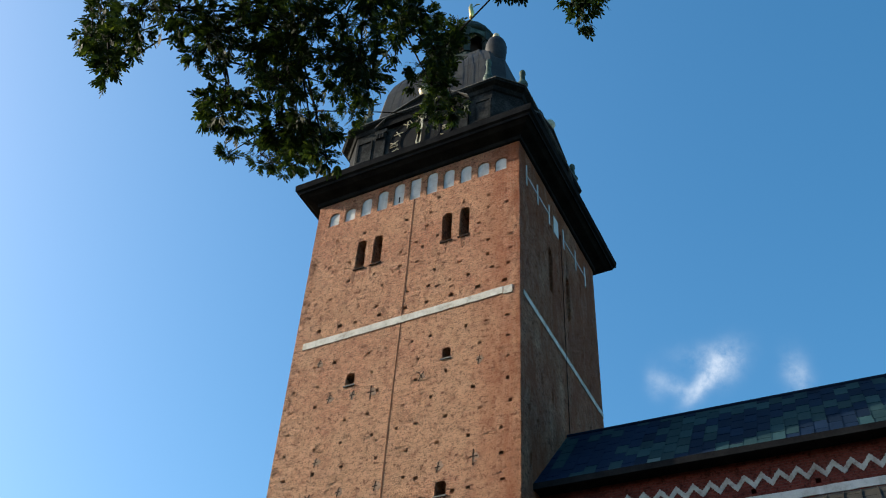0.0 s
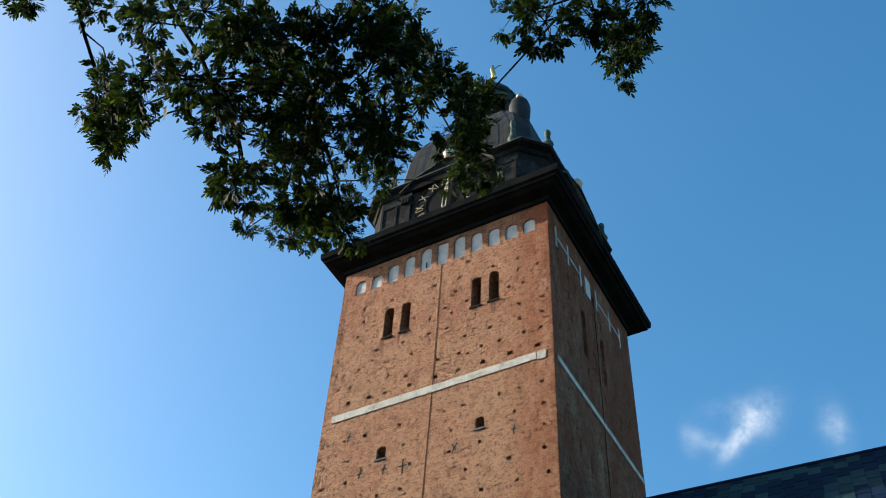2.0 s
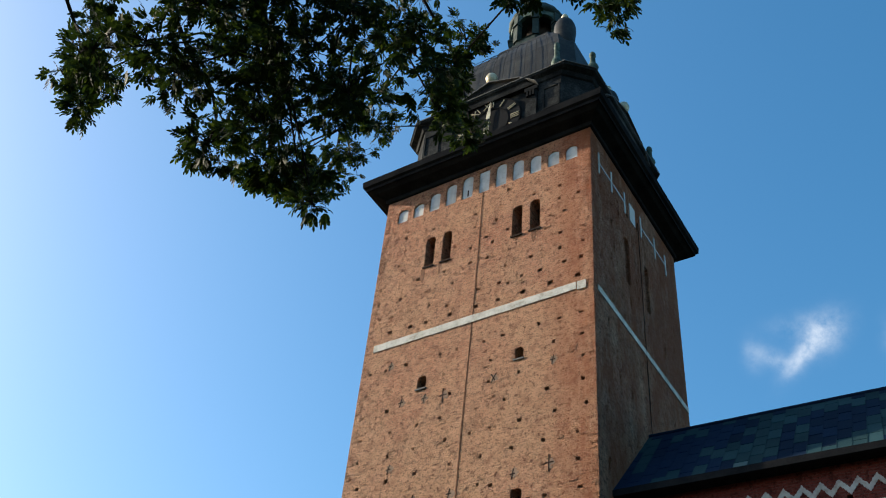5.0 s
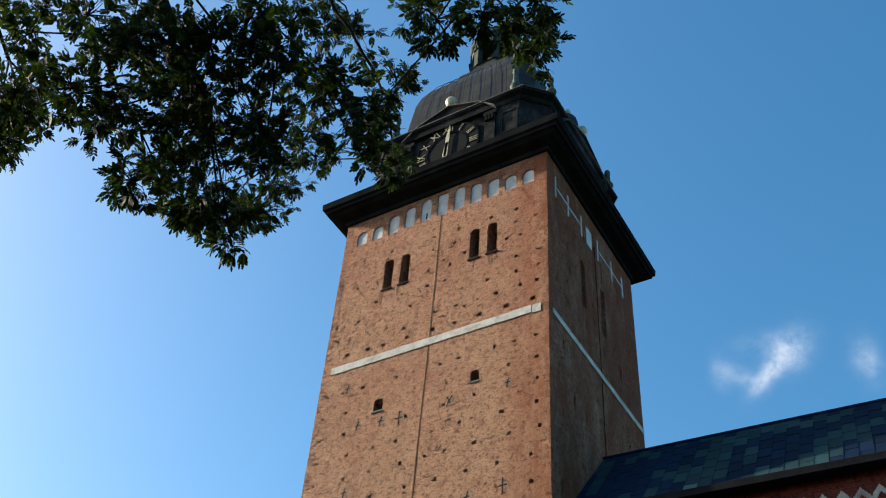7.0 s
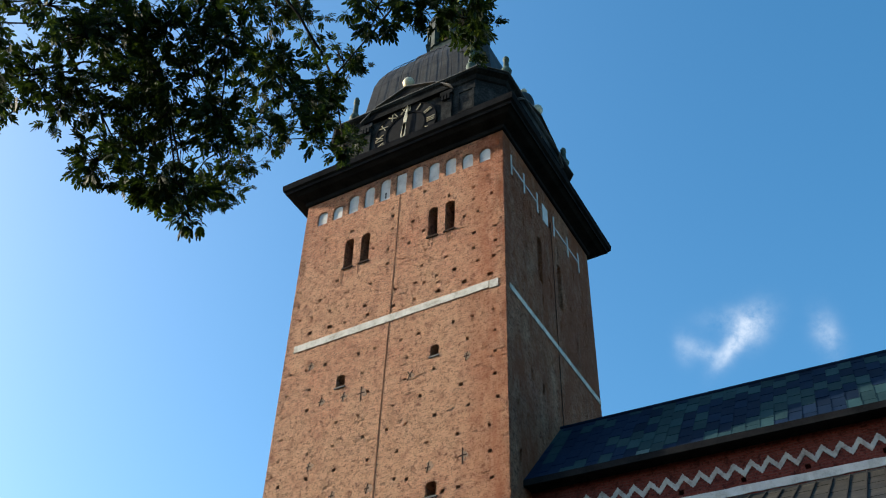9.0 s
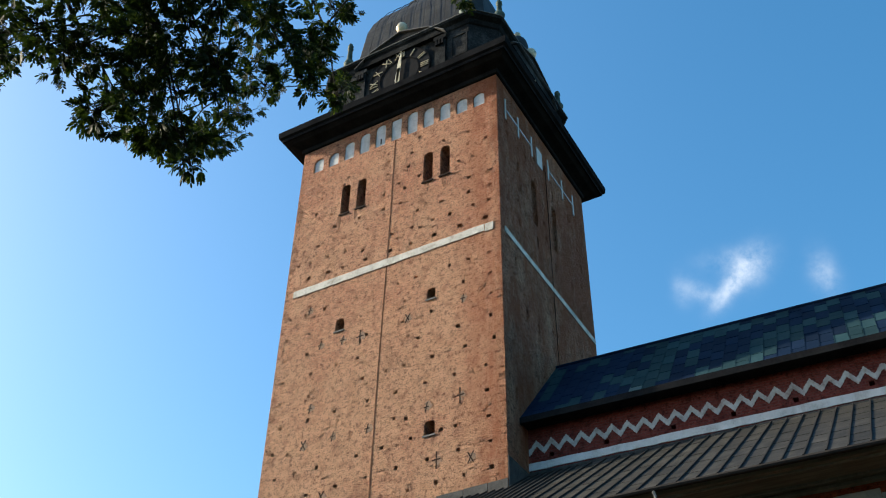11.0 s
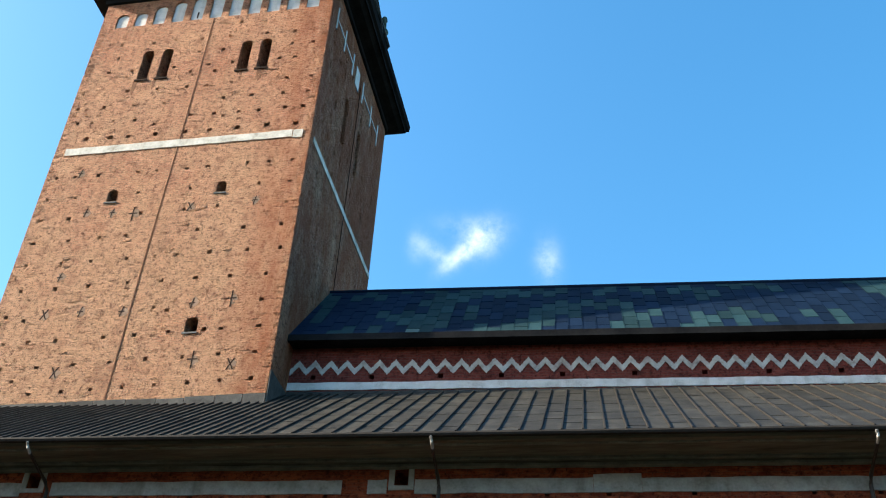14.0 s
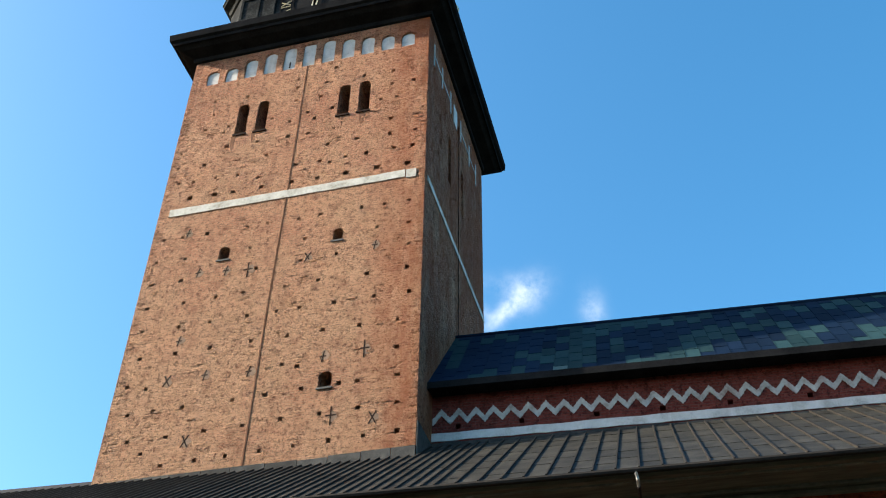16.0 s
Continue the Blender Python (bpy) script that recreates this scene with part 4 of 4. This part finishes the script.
# moulded cornice under the eaves
bm = bmesh.new()
profile = [(FACE + 0.02, 12.02), (FACE - 0.10, 12.03), (FACE - 0.12, 12.09), (FACE - 0.24, 12.07), (FACE - 0.27, 12.12), (FACE - 0.55, 12.10), (FACE - 1.05, 12.13), (FACE - 1.12, 12.06), (FACE - 1.30, 12.06), (FACE - 1.34, 12.20), (FACE - 0.5, 12.75), (FACE + 0.02, 12.9)]
prism(bm, [(A0, y, z) for y, z in profile], (A1 - A0, 0, 0))
cornice = part("cornice", bm, CORNICE_STONE, aisle, "grey-green moulded cornice")
for y0, y1, z0, z1 in ((FACE - 0.17, FACE - 0.02, 11.965, 12.03), (FACE - 0.34, FACE - 0.27, 12.055, 12.11), (FACE - 1.16, FACE - 1.10, 12.02, 12.07)):
    bm = bmesh.new()
    strip(bm, A0, A1, y0, y1, z0, z1)
    part("moulding", bm, BEAD, cornice, "pale weathered moulding edge")
bm = bmesh.new()
prism(bm, [(A0, EAVE + 0.06, 12.19), (A0, FACE, 13.15), (A0, 0.0, 16.0), (A0, 1.55, 17.08), (A0, 1.55, 12.5), (A0, FACE, 12.5)], (A1 - A0, 0, 0))
part("roof_body", bm, SEAM, aisle, "dark roof boarding")
bm = bmesh.new()
tube(bm, [(A0 + 2 * k, EAVE - 0.05, 12.14) for k in range(25)], [0.07] * 25, 8)
part("gutter", bm, SEAM, aisle, "dark half-round eaves gutter")
# flashing where the roof meets tower and nave
for a, b in ((W, E),):
    x = a
    while x < b - 0.02:
        step = min(RNG.uniform(0.8, 1.2), b - x)
        bm = bmesh.new()
        box(bm, x, x + step - 0.02, -0.03, 0.03, 15.95, 16.36 + RNG.uniform(-0.03, 0.03))
        ob = tpart("flashing", bm, FLASH, "dull lead flashing")
        x += step
bm = bmesh.new()
strip(bm, 0.02, LEN, 1.535, 1.6, 16.9, 17.28)
part("flashing", bm, FLASH, nave, "dark flashing above the aisle roof")
bm = bmesh.new()
box(bm, E - 0.02, E + 0.03, 0.0, 1.6, 16.0, 17.2)
tpart("flashing", bm, FLASH, "dull lead flashing")
# the wing west of the tower, behind the roof's top edge
bm = bmesh.new()
prism(bm, [(A0, 0.02, 15.95), (-10.1, 0.02, 15.95), (-10.1, 0.02, 12.0), (A0, 0.02, 12.0)], (0, 5.0, 0))
part("roof_back", bm, LEAD, aisle, "grey lead sheet at the roof's top")

# downpipes
for u in (-3.66, 5.98, 15.55):
    bm = bmesh.new()
    tube(bm, [(u, EAVE - 0.03, 12.16), (u, EAVE - 0.10, 12.05), (u + 0.02, EAVE - 0.06, 11.95), (u + 0.02, EAVE + 0.12, 11.86)], [0.036] * 4, 8)
    pipe = part("downpipe", bm, PIPE_PALE, aisle, "pale zinc swan neck under the gutter")
    bm = bmesh.new()
    tube(bm, [(u + 0.02, EAVE + 0.10, 11.87), (u + 0.03, FACE - 0.30, 11.60), (u + 0.03, FACE - 0.12, 11.45), (u + 0.03, FACE - 0.12, 10.9)], [0.048] * 4, 8)
    part("pipe_offset", bm, PIPE_DARK, pipe, "dark painted offset pipe")
    bm = bmesh.new()
    tube(bm, [(u + 0.03, FACE - 0.12, 10.9), (u + 0.03, FACE - 0.12, 0.2)], [0.042] * 2, 8)
    part("pipe_shaft", bm, PIPE_PALE, pipe, "pale zinc pipe")
    for z in (10.88, 8.5, 6.0, 3.5):
        bm = bmesh.new()
        box(bm, u - 0.05, u + 0.11, FACE - 0.2, FACE + 0.05, z, z + 0.05)
        part("pipe_bracket", bm, IRON, pipe, "iron pipe bracket")

# buttress in the sun
bm = bmesh.new()
prism(bm, [(16.62, FACE + 0.1, 0), (16.62, FACE - 1.0, 0), (16.62, FACE - 0.85, 10.2), (16.62, FACE + 0.1, 10.95)], (0.95, 0, 0))
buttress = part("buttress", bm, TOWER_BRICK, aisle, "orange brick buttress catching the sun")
bm = bmesh.new()
prism(bm, [(16.54, FACE - 0.95, 10.16), (16.54, FACE + 0.02, 10.93), (16.54, FACE + 0.02, 10.99), (16.54, FACE - 0.97, 10.22)], (1.11, 0, 0))
part("cap", bm, CORNICE_STONE, buttress, "thin weathered tan stone cap")

# ---------------------------------------------------------------- tree
tree = thing("ash_tree", "tall ash tree with drooping leafy limbs over the churchyard", "tree", (2.2, -28.0, 0))
TREE_AT = Vector((2.2, -28.0, 0))
leaf_verts, leaf_faces = [], []


def leaflet(base, way, flat, size):
    """One narrow blunt leaflet, folded a little along its midrib."""
    side = way.cross(flat).normalized()
    start = len(leaf_verts)
    w = size * RNG.uniform(0.17, 0.22)
    for along, out, drop in ((0, 0, 0), (0.25, 0.8, 0.02), (0.6, 1.0, 0.05), (0.88, 0.62, 0.1), (1.0, 0, 0.14), (0.88, -0.62, 0.1), (0.6, -1.0, 0.05), (0.25, -0.8, 0.02)):
        leaf_verts.append(base + way * size * along + side * w * out - flat * size * drop)
    leaf_faces.append(tuple(range(start, start + 8)))


def pinnate(base, way, size):
    """One compound ash leaf: a stalk with pairs of leaflets and one at the tip."""
    way = way.normalized()
    flat = Vector((RNG.uniform(-0.8, 0.8), RNG.uniform(-0.8, 0.8), RNG.uniform(0.2, 1))).normalized()
    flat = (flat - way * flat.dot(way)).normalized()
    side = way.cross(flat)
    pairs = RNG.choice((3, 4, 4, 5))
    for k in range(pairs):
        p = base + way * size * (0.26 + 0.62 * k / pairs)
        for s in (-1, 1):
            leaflet(p, (way * 0.8 + side * s * 0.75 - flat * RNG.uniform(-0.1, 0.35)).normalized(), flat, size * RNG.uniform(0.36, 0.46))
    leaflet(base + way * size * 0.86, (way - flat * 0.15).normalized(), flat, size * 0.46)
    start = len(leaf_verts)
    leaf_verts.extend([base - side * 0.003, base + side * 0.003, base + way * size * 0.9 + side * 0.001, base + way * size * 0.9 - side * 0.001])
    leaf_faces.append((start, start + 1, start + 2, start + 3))


def rosette(tip, way, count, size):
    """Leaves fanning out from the end of a twig and hanging over."""
    for k in range(count):
        spread = Vector((RNG.gauss(0, 1), RNG.gauss(0, 1), RNG.gauss(0, 0.7))).normalized()
        pinnate(tip + spread * 0.015, way * 0.7 + spread + Vector((0, 0, -0.45)), size * RNG.uniform(0.8, 1.15))


def bough(name, points, r0, r1, label=""):
    bm = bmesh.new()
    smooth = []
    for a, b in zip(points, points[1:]):
        for k in range(4):
            smooth.append(Vector(a).lerp(Vector(b), k / 4) + Vector((RNG.uniform(-0.04, 0.04), RNG.uniform(-0.04, 0.04), RNG.uniform(-0.04, 0.04))))
    smooth.append(Vector(points[-1]))
    n = len(smooth)
    tube(bm, smooth, [r0 + (r1 - r0) * i / (n - 1) for i in range(n)], 8)
    bmesh.ops.translate(bm, verts=bm.verts[:], vec=-TREE_AT)
    part(name, bm, BARK, tree, label, True)
    return smooth


bough("trunk", [(2.2, -28.0, -0.1), (2.3, -27.9, 3.0), (2.6, -27.6, 7.0), (3.2, -27.0, 10.5), (3.8, -26.4, 12.4)], 0.45, 0.22, "grey-brown ash trunk")
fork = (3.8, -26.4, 12.4)


def foliage(points, thick, clumps):
    """A bough from the fork and the twigs and leaves on it; clumps: middle and reach."""
    spine = bough("bough", [fork] + points, thick, min(0.025, thick * 0.6))
    bm = bmesh.new()
    for x, y, z, r in clumps:
        r = r * 0.95 - 0.03
        centre = Vector((x, y, z + 0.04))
        root = min(spine[4:], key=lambda p: (p - centre).length + (0.8 if p.z < centre.z else 0))
        bend = root.lerp(centre, 0.5) + Vector((RNG.uniform(-0.12, 0.12), RNG.uniform(-0.12, 0.12), 0.14))
        tube(bm, [root, bend, centre], [0.015, 0.011, 0.008], 5)
        for k in range(int(4 + 172 * r * r)):
            off = Vector((RNG.gauss(0, 1), RNG.gauss(0, 1), RNG.gauss(0, 0.9))).normalized() * r * RNG.uniform(0.12, 1.0) ** 0.55
            tip = centre + off
            mid = centre + off * 0.5 + Vector((RNG.uniform(-0.03, 0.03), RNG.uniform(-0.03, 0.03), 0.05))
            tube(bm, [centre, mid, tip], [0.007, 0.005, 0.003], 3)
            rosette(tip, off.normalized() * 0.7, RNG.choice((4, 5, 6, 7)), 0.136)
    bmesh.ops.translate(bm, verts=bm.verts[:], vec=-TREE_AT)
    tagged(part("twig", bm, BARK, tree, "thin dark twigs"), kind="stuff")


foliage([(4.6, -25.5, 13.4), (4.6, -23.8, 12.9), (4.5, -22.5, 11.6)], 0.035,
        [(4.5, -22.0, 11.1, 0.36), (4.6, -22.9, 12.1, 0.24), (3.7, -21.9, 12.9, 0.27), (4.2, -22.0, 11.5, 0.24), (4.2, -23.5, 11.8, 0.2), (2.6, -23.0, 14.1, 0.22), (5.2, -22.6, 10.4, 0.24), (5.3, -22.7, 9.9, 0.17), (5.5, -22.5, 9.5, 0.16)])
foliage([(5.6, -24.8, 12.8), (6.0, -23.0, 11.4), (6.3, -21.7, 10.2)], 0.04,
        [(6.4, -21.6, 9.4, 0.36), (6.0, -21.0, 10.2, 0.32), (5.5, -22.5, 10.0, 0.3), (6.6, -22.2, 9.6, 0.36), (6.9, -21.0, 10.0, 0.38), (5.1, -22.2, 10.0, 0.17), (5.8, -23.1, 10.8, 0.26), (6.7, -21.4, 10.3, 0.4), (6.9, -22.6, 10.5, 0.4), (6.1, -21.4, 9.6, 0.2)])
foliage([(6.0, -24.6, 13.0), (6.7, -22.9, 11.9), (7.1, -22.2, 10.7), (7.4, -21.8, 9.8)], 0.15,
        [(7.5, -22.0, 8.7, 0.36), (7.0, -22.6, 9.0, 0.36), (7.8, -22.3, 9.3, 0.38), (6.7, -23.2, 8.8, 0.3), (7.5, -21.4, 8.7, 0.36), (7.5, -22.9, 9.3, 0.36), (6.9, -23.4, 9.3, 0.22), (7.2, -22.0, 9.4, 0.4), (6.7, -22.8, 9.4, 0.36), (7.6, -22.6, 9.7, 0.4), (7.0, -23.1, 9.9, 0.38), (7.2, -22.3, 9.9, 0.4), (7.0, -21.3, 9.1, 0.34), (7.0, -21.3, 8.9, 0.16), (7.7, -21.3, 8.2, 0.17)])
foliage([(6.6, -24.2, 13.2), (7.6, -22.8, 11.9), (8.1, -21.8, 10.4)], 0.045,
        [(8.2, -21.7, 9.0, 0.34), (8.8, -21.3, 9.4, 0.32), (8.5, -22.2, 9.4, 0.36), (8.5, -20.8, 9.6, 0.26), (8.5, -21.4, 10.0, 0.36), (8.2, -22.6, 9.4, 0.34), (7.8, -21.6, 9.4, 0.38), (8.1, -21.7, 10.8, 0.38), (7.6, -21.7, 10.0, 0.4), (7.9, -21.1, 10.6, 0.36), (8.2, -22.3, 9.9, 0.36)])
foliage([(5.6, -24.0, 14.2), (5.5, -20.8, 14.0), (5.3, -18.8, 13.2)], 0.03,
        [(5.2, -19.0, 12.0, 0.4), (4.3, -18.7, 12.7, 0.36), (5.7, -18.9, 12.3, 0.38), (4.8, -18.4, 12.7, 0.38), (5.8, -18.6, 13.2, 0.36), (6.7, -17.7, 13.6, 0.25), (3.9, -19.0, 12.6, 0.17)])
foliage([(7.2, -22.2, 13.2), (7.6, -20.9, 13.0), (7.9, -20.1, 12.2)], 0.03,
        [(8.1, -19.9, 12.1, 0.36), (7.3, -20.4, 10.8, 0.34), (7.3, -19.9, 13.6, 0.38), (7.2, -20.4, 13.3, 0.38), (8.0, -20.0, 11.1, 0.3), (8.3, -19.9, 10.3, 0.2)])
foliage([(7.4, -23.4, 13.6), (9.0, -21.9, 12.4), (9.9, -21.0, 11.2)], 0.035,
        [(10.2, -20.5, 10.8, 0.36), (9.7, -21.4, 10.2, 0.34), (10.2, -21.4, 9.9, 0.32), (10.0, -19.9, 11.5, 0.36), (8.5, -20.7, 10.3, 0.32), (10.5, -21.1, 10.5, 0.36), (9.4, -21.3, 10.8, 0.36)])
# unseen far side of the crown, added to block southern sky light
bm = bmesh.new()
for k in range(26):
    a = math.tau * k / 26 * 3 + 0.4
    centre = Vector((4.0 + 6.5 * math.cos(a) * (0.4 + 0.6 * (k % 5) / 4), -33.5 + 4.0 * math.sin(a), 10.5 + 1.6 * (k % 6)))
    tube(bm, [fork, Vector(fork).lerp(centre, 0.6) + Vector((0, 0, 0.8)), centre], [0.10, 0.06, 0.02], 6)
    for n in range(420):
        off = Vector((RNG.gauss(0, 1), RNG.gauss(0, 1), RNG.gauss(0, 0.8))).normalized() * 1.9 * RNG.uniform(0.1, 1.0) ** 0.6
        pinnate(centre + off, off.normalized() + Vector((0, 0, -0.6)), RNG.uniform(0.28, 0.42))
bmesh.ops.translate(bm, verts=bm.verts[:], vec=-TREE_AT)
tagged(part("bough", bm, BARK, tree, "unseen far-side boughs added to block sky light"), kind="stuff")
mesh = bpy.data.meshes.new("crown")
mesh.from_pydata([v - TREE_AT for v in leaf_verts], [], leaf_faces)
mesh.materials.append(LEAF)
crown = new("crown", mesh)
crown.parent = tree
tagged(crown, "dark green pinnate ash leaves", kind="stuff")

# ---------------------------------------------------------------- unseen trees added to block low sky light
def shade_tree_meshes():
    """Trunk with limbs, and a loose crown of leaf sprays."""
    bm = bmesh.new()
    tube(bm, [(0, 0, -0.1), (0.1, 0, 3), (0, 0.1, 7), (0.1, 0, 12)], [0.5, 0.4, 0.3, 0.12], 8)
    verts, faces = [], []
    for k in range(34):
        a, h = 2.4 * k, 5.5 + 12.5 * k / 33
        reach = 5.6 * math.sin(math.pi * (0.22 + 0.68 * k / 33)) * RNG.uniform(0.55, 1.0)
        tip = Vector((reach * math.cos(a), reach * math.sin(a), h))
        tube(bm, [(0.05, 0.05, max(3, h - 3.5)), (tip.x * 0.5, tip.y * 0.5, h - 0.8), tip], [0.14, 0.08, 0.02], 5)
        for n in range(170):
            p = tip + Vector((RNG.gauss(0, 0.85), RNG.gauss(0, 0.85), RNG.gauss(0, 0.65)))
            way = Vector((RNG.uniform(-1, 1), RNG.uniform(-1, 1), RNG.uniform(-1, 0.3))).normalized()
            side = way.orthogonal().normalized() * 0.13
            start = len(verts)
            verts.extend([p, p + way * 0.2 + side, p + way * 0.42, p + way * 0.2 - side])
            faces.append((start, start + 1, start + 2, start + 3))
    crown_mesh = bpy.data.meshes.new("crown")
    crown_mesh.from_pydata(verts, [], faces)
    crown_mesh.materials.append(LEAF)
    return finish(bm, "trunk", BARK, True), crown_mesh


TRUNK_MESH, CROWN_MESH = shade_tree_meshes()
for k, (x, y, size) in enumerate(((-30, -27, 1.0), (-21, -34, 1.05), (-11, -38, 1.0), (0, -41, 1.1), (11, -41, 1.0), (22, -39, 1.1), (32, -34, 1.0), (41, -27, 1.05), (-38, -21, 1.0))):
    shade = thing("sky_blocking_tree", "unseen broad-crowned tree added to block low sky light", "tree", (x, y, 0))
    shade.rotation_euler = (0, 0, 1.7 * k)
    shade.scale = (size, size, size)
    tagged(shade, "unseen broad-crowned tree added to block low sky light", "tree", group="trees of the churchyard")
    for name, mesh in (("trunk", TRUNK_MESH), ("crown", CROWN_MESH)):
        ob = new(name, mesh)
        ob.parent = shade
        if name == "crown":
            tagged(ob, "dark green leaves", kind="stuff")

# ---------------------------------------------------------------- pieces of the roofs
for kind, m, near in tile_places:
    if near:
        ob = new("copper_plate", TILES[kind])
        ob.parent = nave
        ob.matrix_local = m
rise = (16.05 - 12.2) / (0 - EAVE)
angle = math.atan(rise)


def sheet_mesh(step, name):
    """A sheet one metre wide, lapped over the one below."""
    bm = bmesh.new()
    prism(bm, [(0.0, -0.03, 0.011), (0.985, -0.03, 0.011), (0.985, step, 0.002), (0.0, step, 0.002)], (0, 0, 0.012))
    return finish(bm, name, ROOF_METAL)


def seam_mesh(length, name):
    bm = bmesh.new()
    n = 10
    rings = []
    for k in range(n + 1):
        d, v = RNG.uniform(-0.008, 0.008), -0.03 + (length + 0.03) * k / n
        rings.append([bm.verts.new(p) for p in ((-0.024 + d, v, 0.0), (0.022 + d, v, 0.0), (0.016 + d, v, 0.062), (-0.018 + d, v, 0.062))])
    for p, q in zip(rings, rings[1:]):
        for e in range(4):
            bm.faces.new((p[e], p[(e + 1) % 4], q[(e + 1) % 4], q[e]))
    bm.faces.new(rings[0][::-1])
    bm.faces.new(rings[-1])
    return finish(bm, name, SEAM)


long_run = (1.5 - EAVE) / math.cos(angle)
short_run = (-0.03 - EAVE) / math.cos(angle)
SEAMS_LONG = [seam_mesh(long_run, "seam_long") for _ in range(3)]
SEAMS_SHORT = [seam_mesh(short_run, "seam_short") for _ in range(3)]
SHEETS = [(k, sheet_mesh(k, "roof_sheet")) for k in (1.3, 1.8, 2.4, 3.6, 5.2)]


def lay_sheets(start, end, width, kinds):
    """Columns of lapped sheets with a standing seam between them."""
    u = start
    while u < end:
        whole = u > 0.02
        place = Matrix.Translation((u, EAVE, 12.2)) @ Matrix.Rotation(angle, 4, "X")
        v, top = RNG.uniform(-0.9, 0.0), long_run if whole else short_run
        while v < top - 0.2:
            step, mesh = RNG.choice(kinds)
            low = max(v, 0.0)
            if v + step > low + 0.1:
                ob = new("roof_sheet", mesh)
                ob.parent = aisle
                ob.matrix_local = place @ Matrix.Translation((0, low, 0)) @ Matrix.Diagonal((width, (min(v + step, top) - low) / step, 1, 1))
            v += step
        rib = new("standing_seam", RNG.choice(SEAMS_LONG if whole else SEAMS_SHORT))
        rib.parent = aisle
        rib.matrix_local = place
        u += width


lay_sheets(-16.0, 1.65, 0.2825, SHEETS[3:])
lay_sheets(1.78, 15.6, 0.475, SHEETS[:3])
lay_sheets(16.03, 24.5, 0.475, SHEETS[2:])

# ---------------------------------------------------------------- pieces of the tower
def brick_mesh(length, height, name):
    bm = bmesh.new()
    made = box(bm, -length / 2, length / 2, -0.03, 0.03, -height / 2, height / 2)
    for v in made:
        v.co += Vector((RNG.uniform(-0.02, 0.02), RNG.uniform(-0.006, 0.006) if v.co.y < 0 else 0, RNG.uniform(-0.012, 0.012)))
    return finish(bm, name, TOWER_BRICK)


BRICKS = [brick_mesh(RNG.uniform(0.16, 0.28), RNG.uniform(0.06, 0.085), "brick") for _ in range(12)]
keep_clear = skip + [(-6.37, 31.6), (-2.2, 31.6), (-6.44, 24.7), (-2.25, 19.0)]
placed = 0
while placed < 280:
    x, z = RNG.uniform(W + 0.2, E - 0.2), RNG.uniform(16.6, 33.8)
    if 26.7 < z < 27.5 or abs(x + 4.45) < 0.2 or any(math.hypot(x - a, z - b) < 0.9 for a, b in keep_clear):
        continue
    ob = new("brick", RNG.choice(BRICKS))
    ob.parent = tower_wall
    ob.location = (x - AX, S - AY + RNG.uniform(0.014, 0.026), z)
    placed += 1
for corner in (W, E):
    z = 16.6
    while z < 35.3:
        ob = new("corner_brick", RNG.choice(BRICKS))
        ob.parent = tower_wall
        side = 1 if corner == W else -1
        ob.location = (corner - AX + side * RNG.uniform(0.13, 0.15), S - AY + RNG.uniform(0.012, 0.025), z)
        z += RNG.choice((0.095, 0.19, 0.285, 0.38))
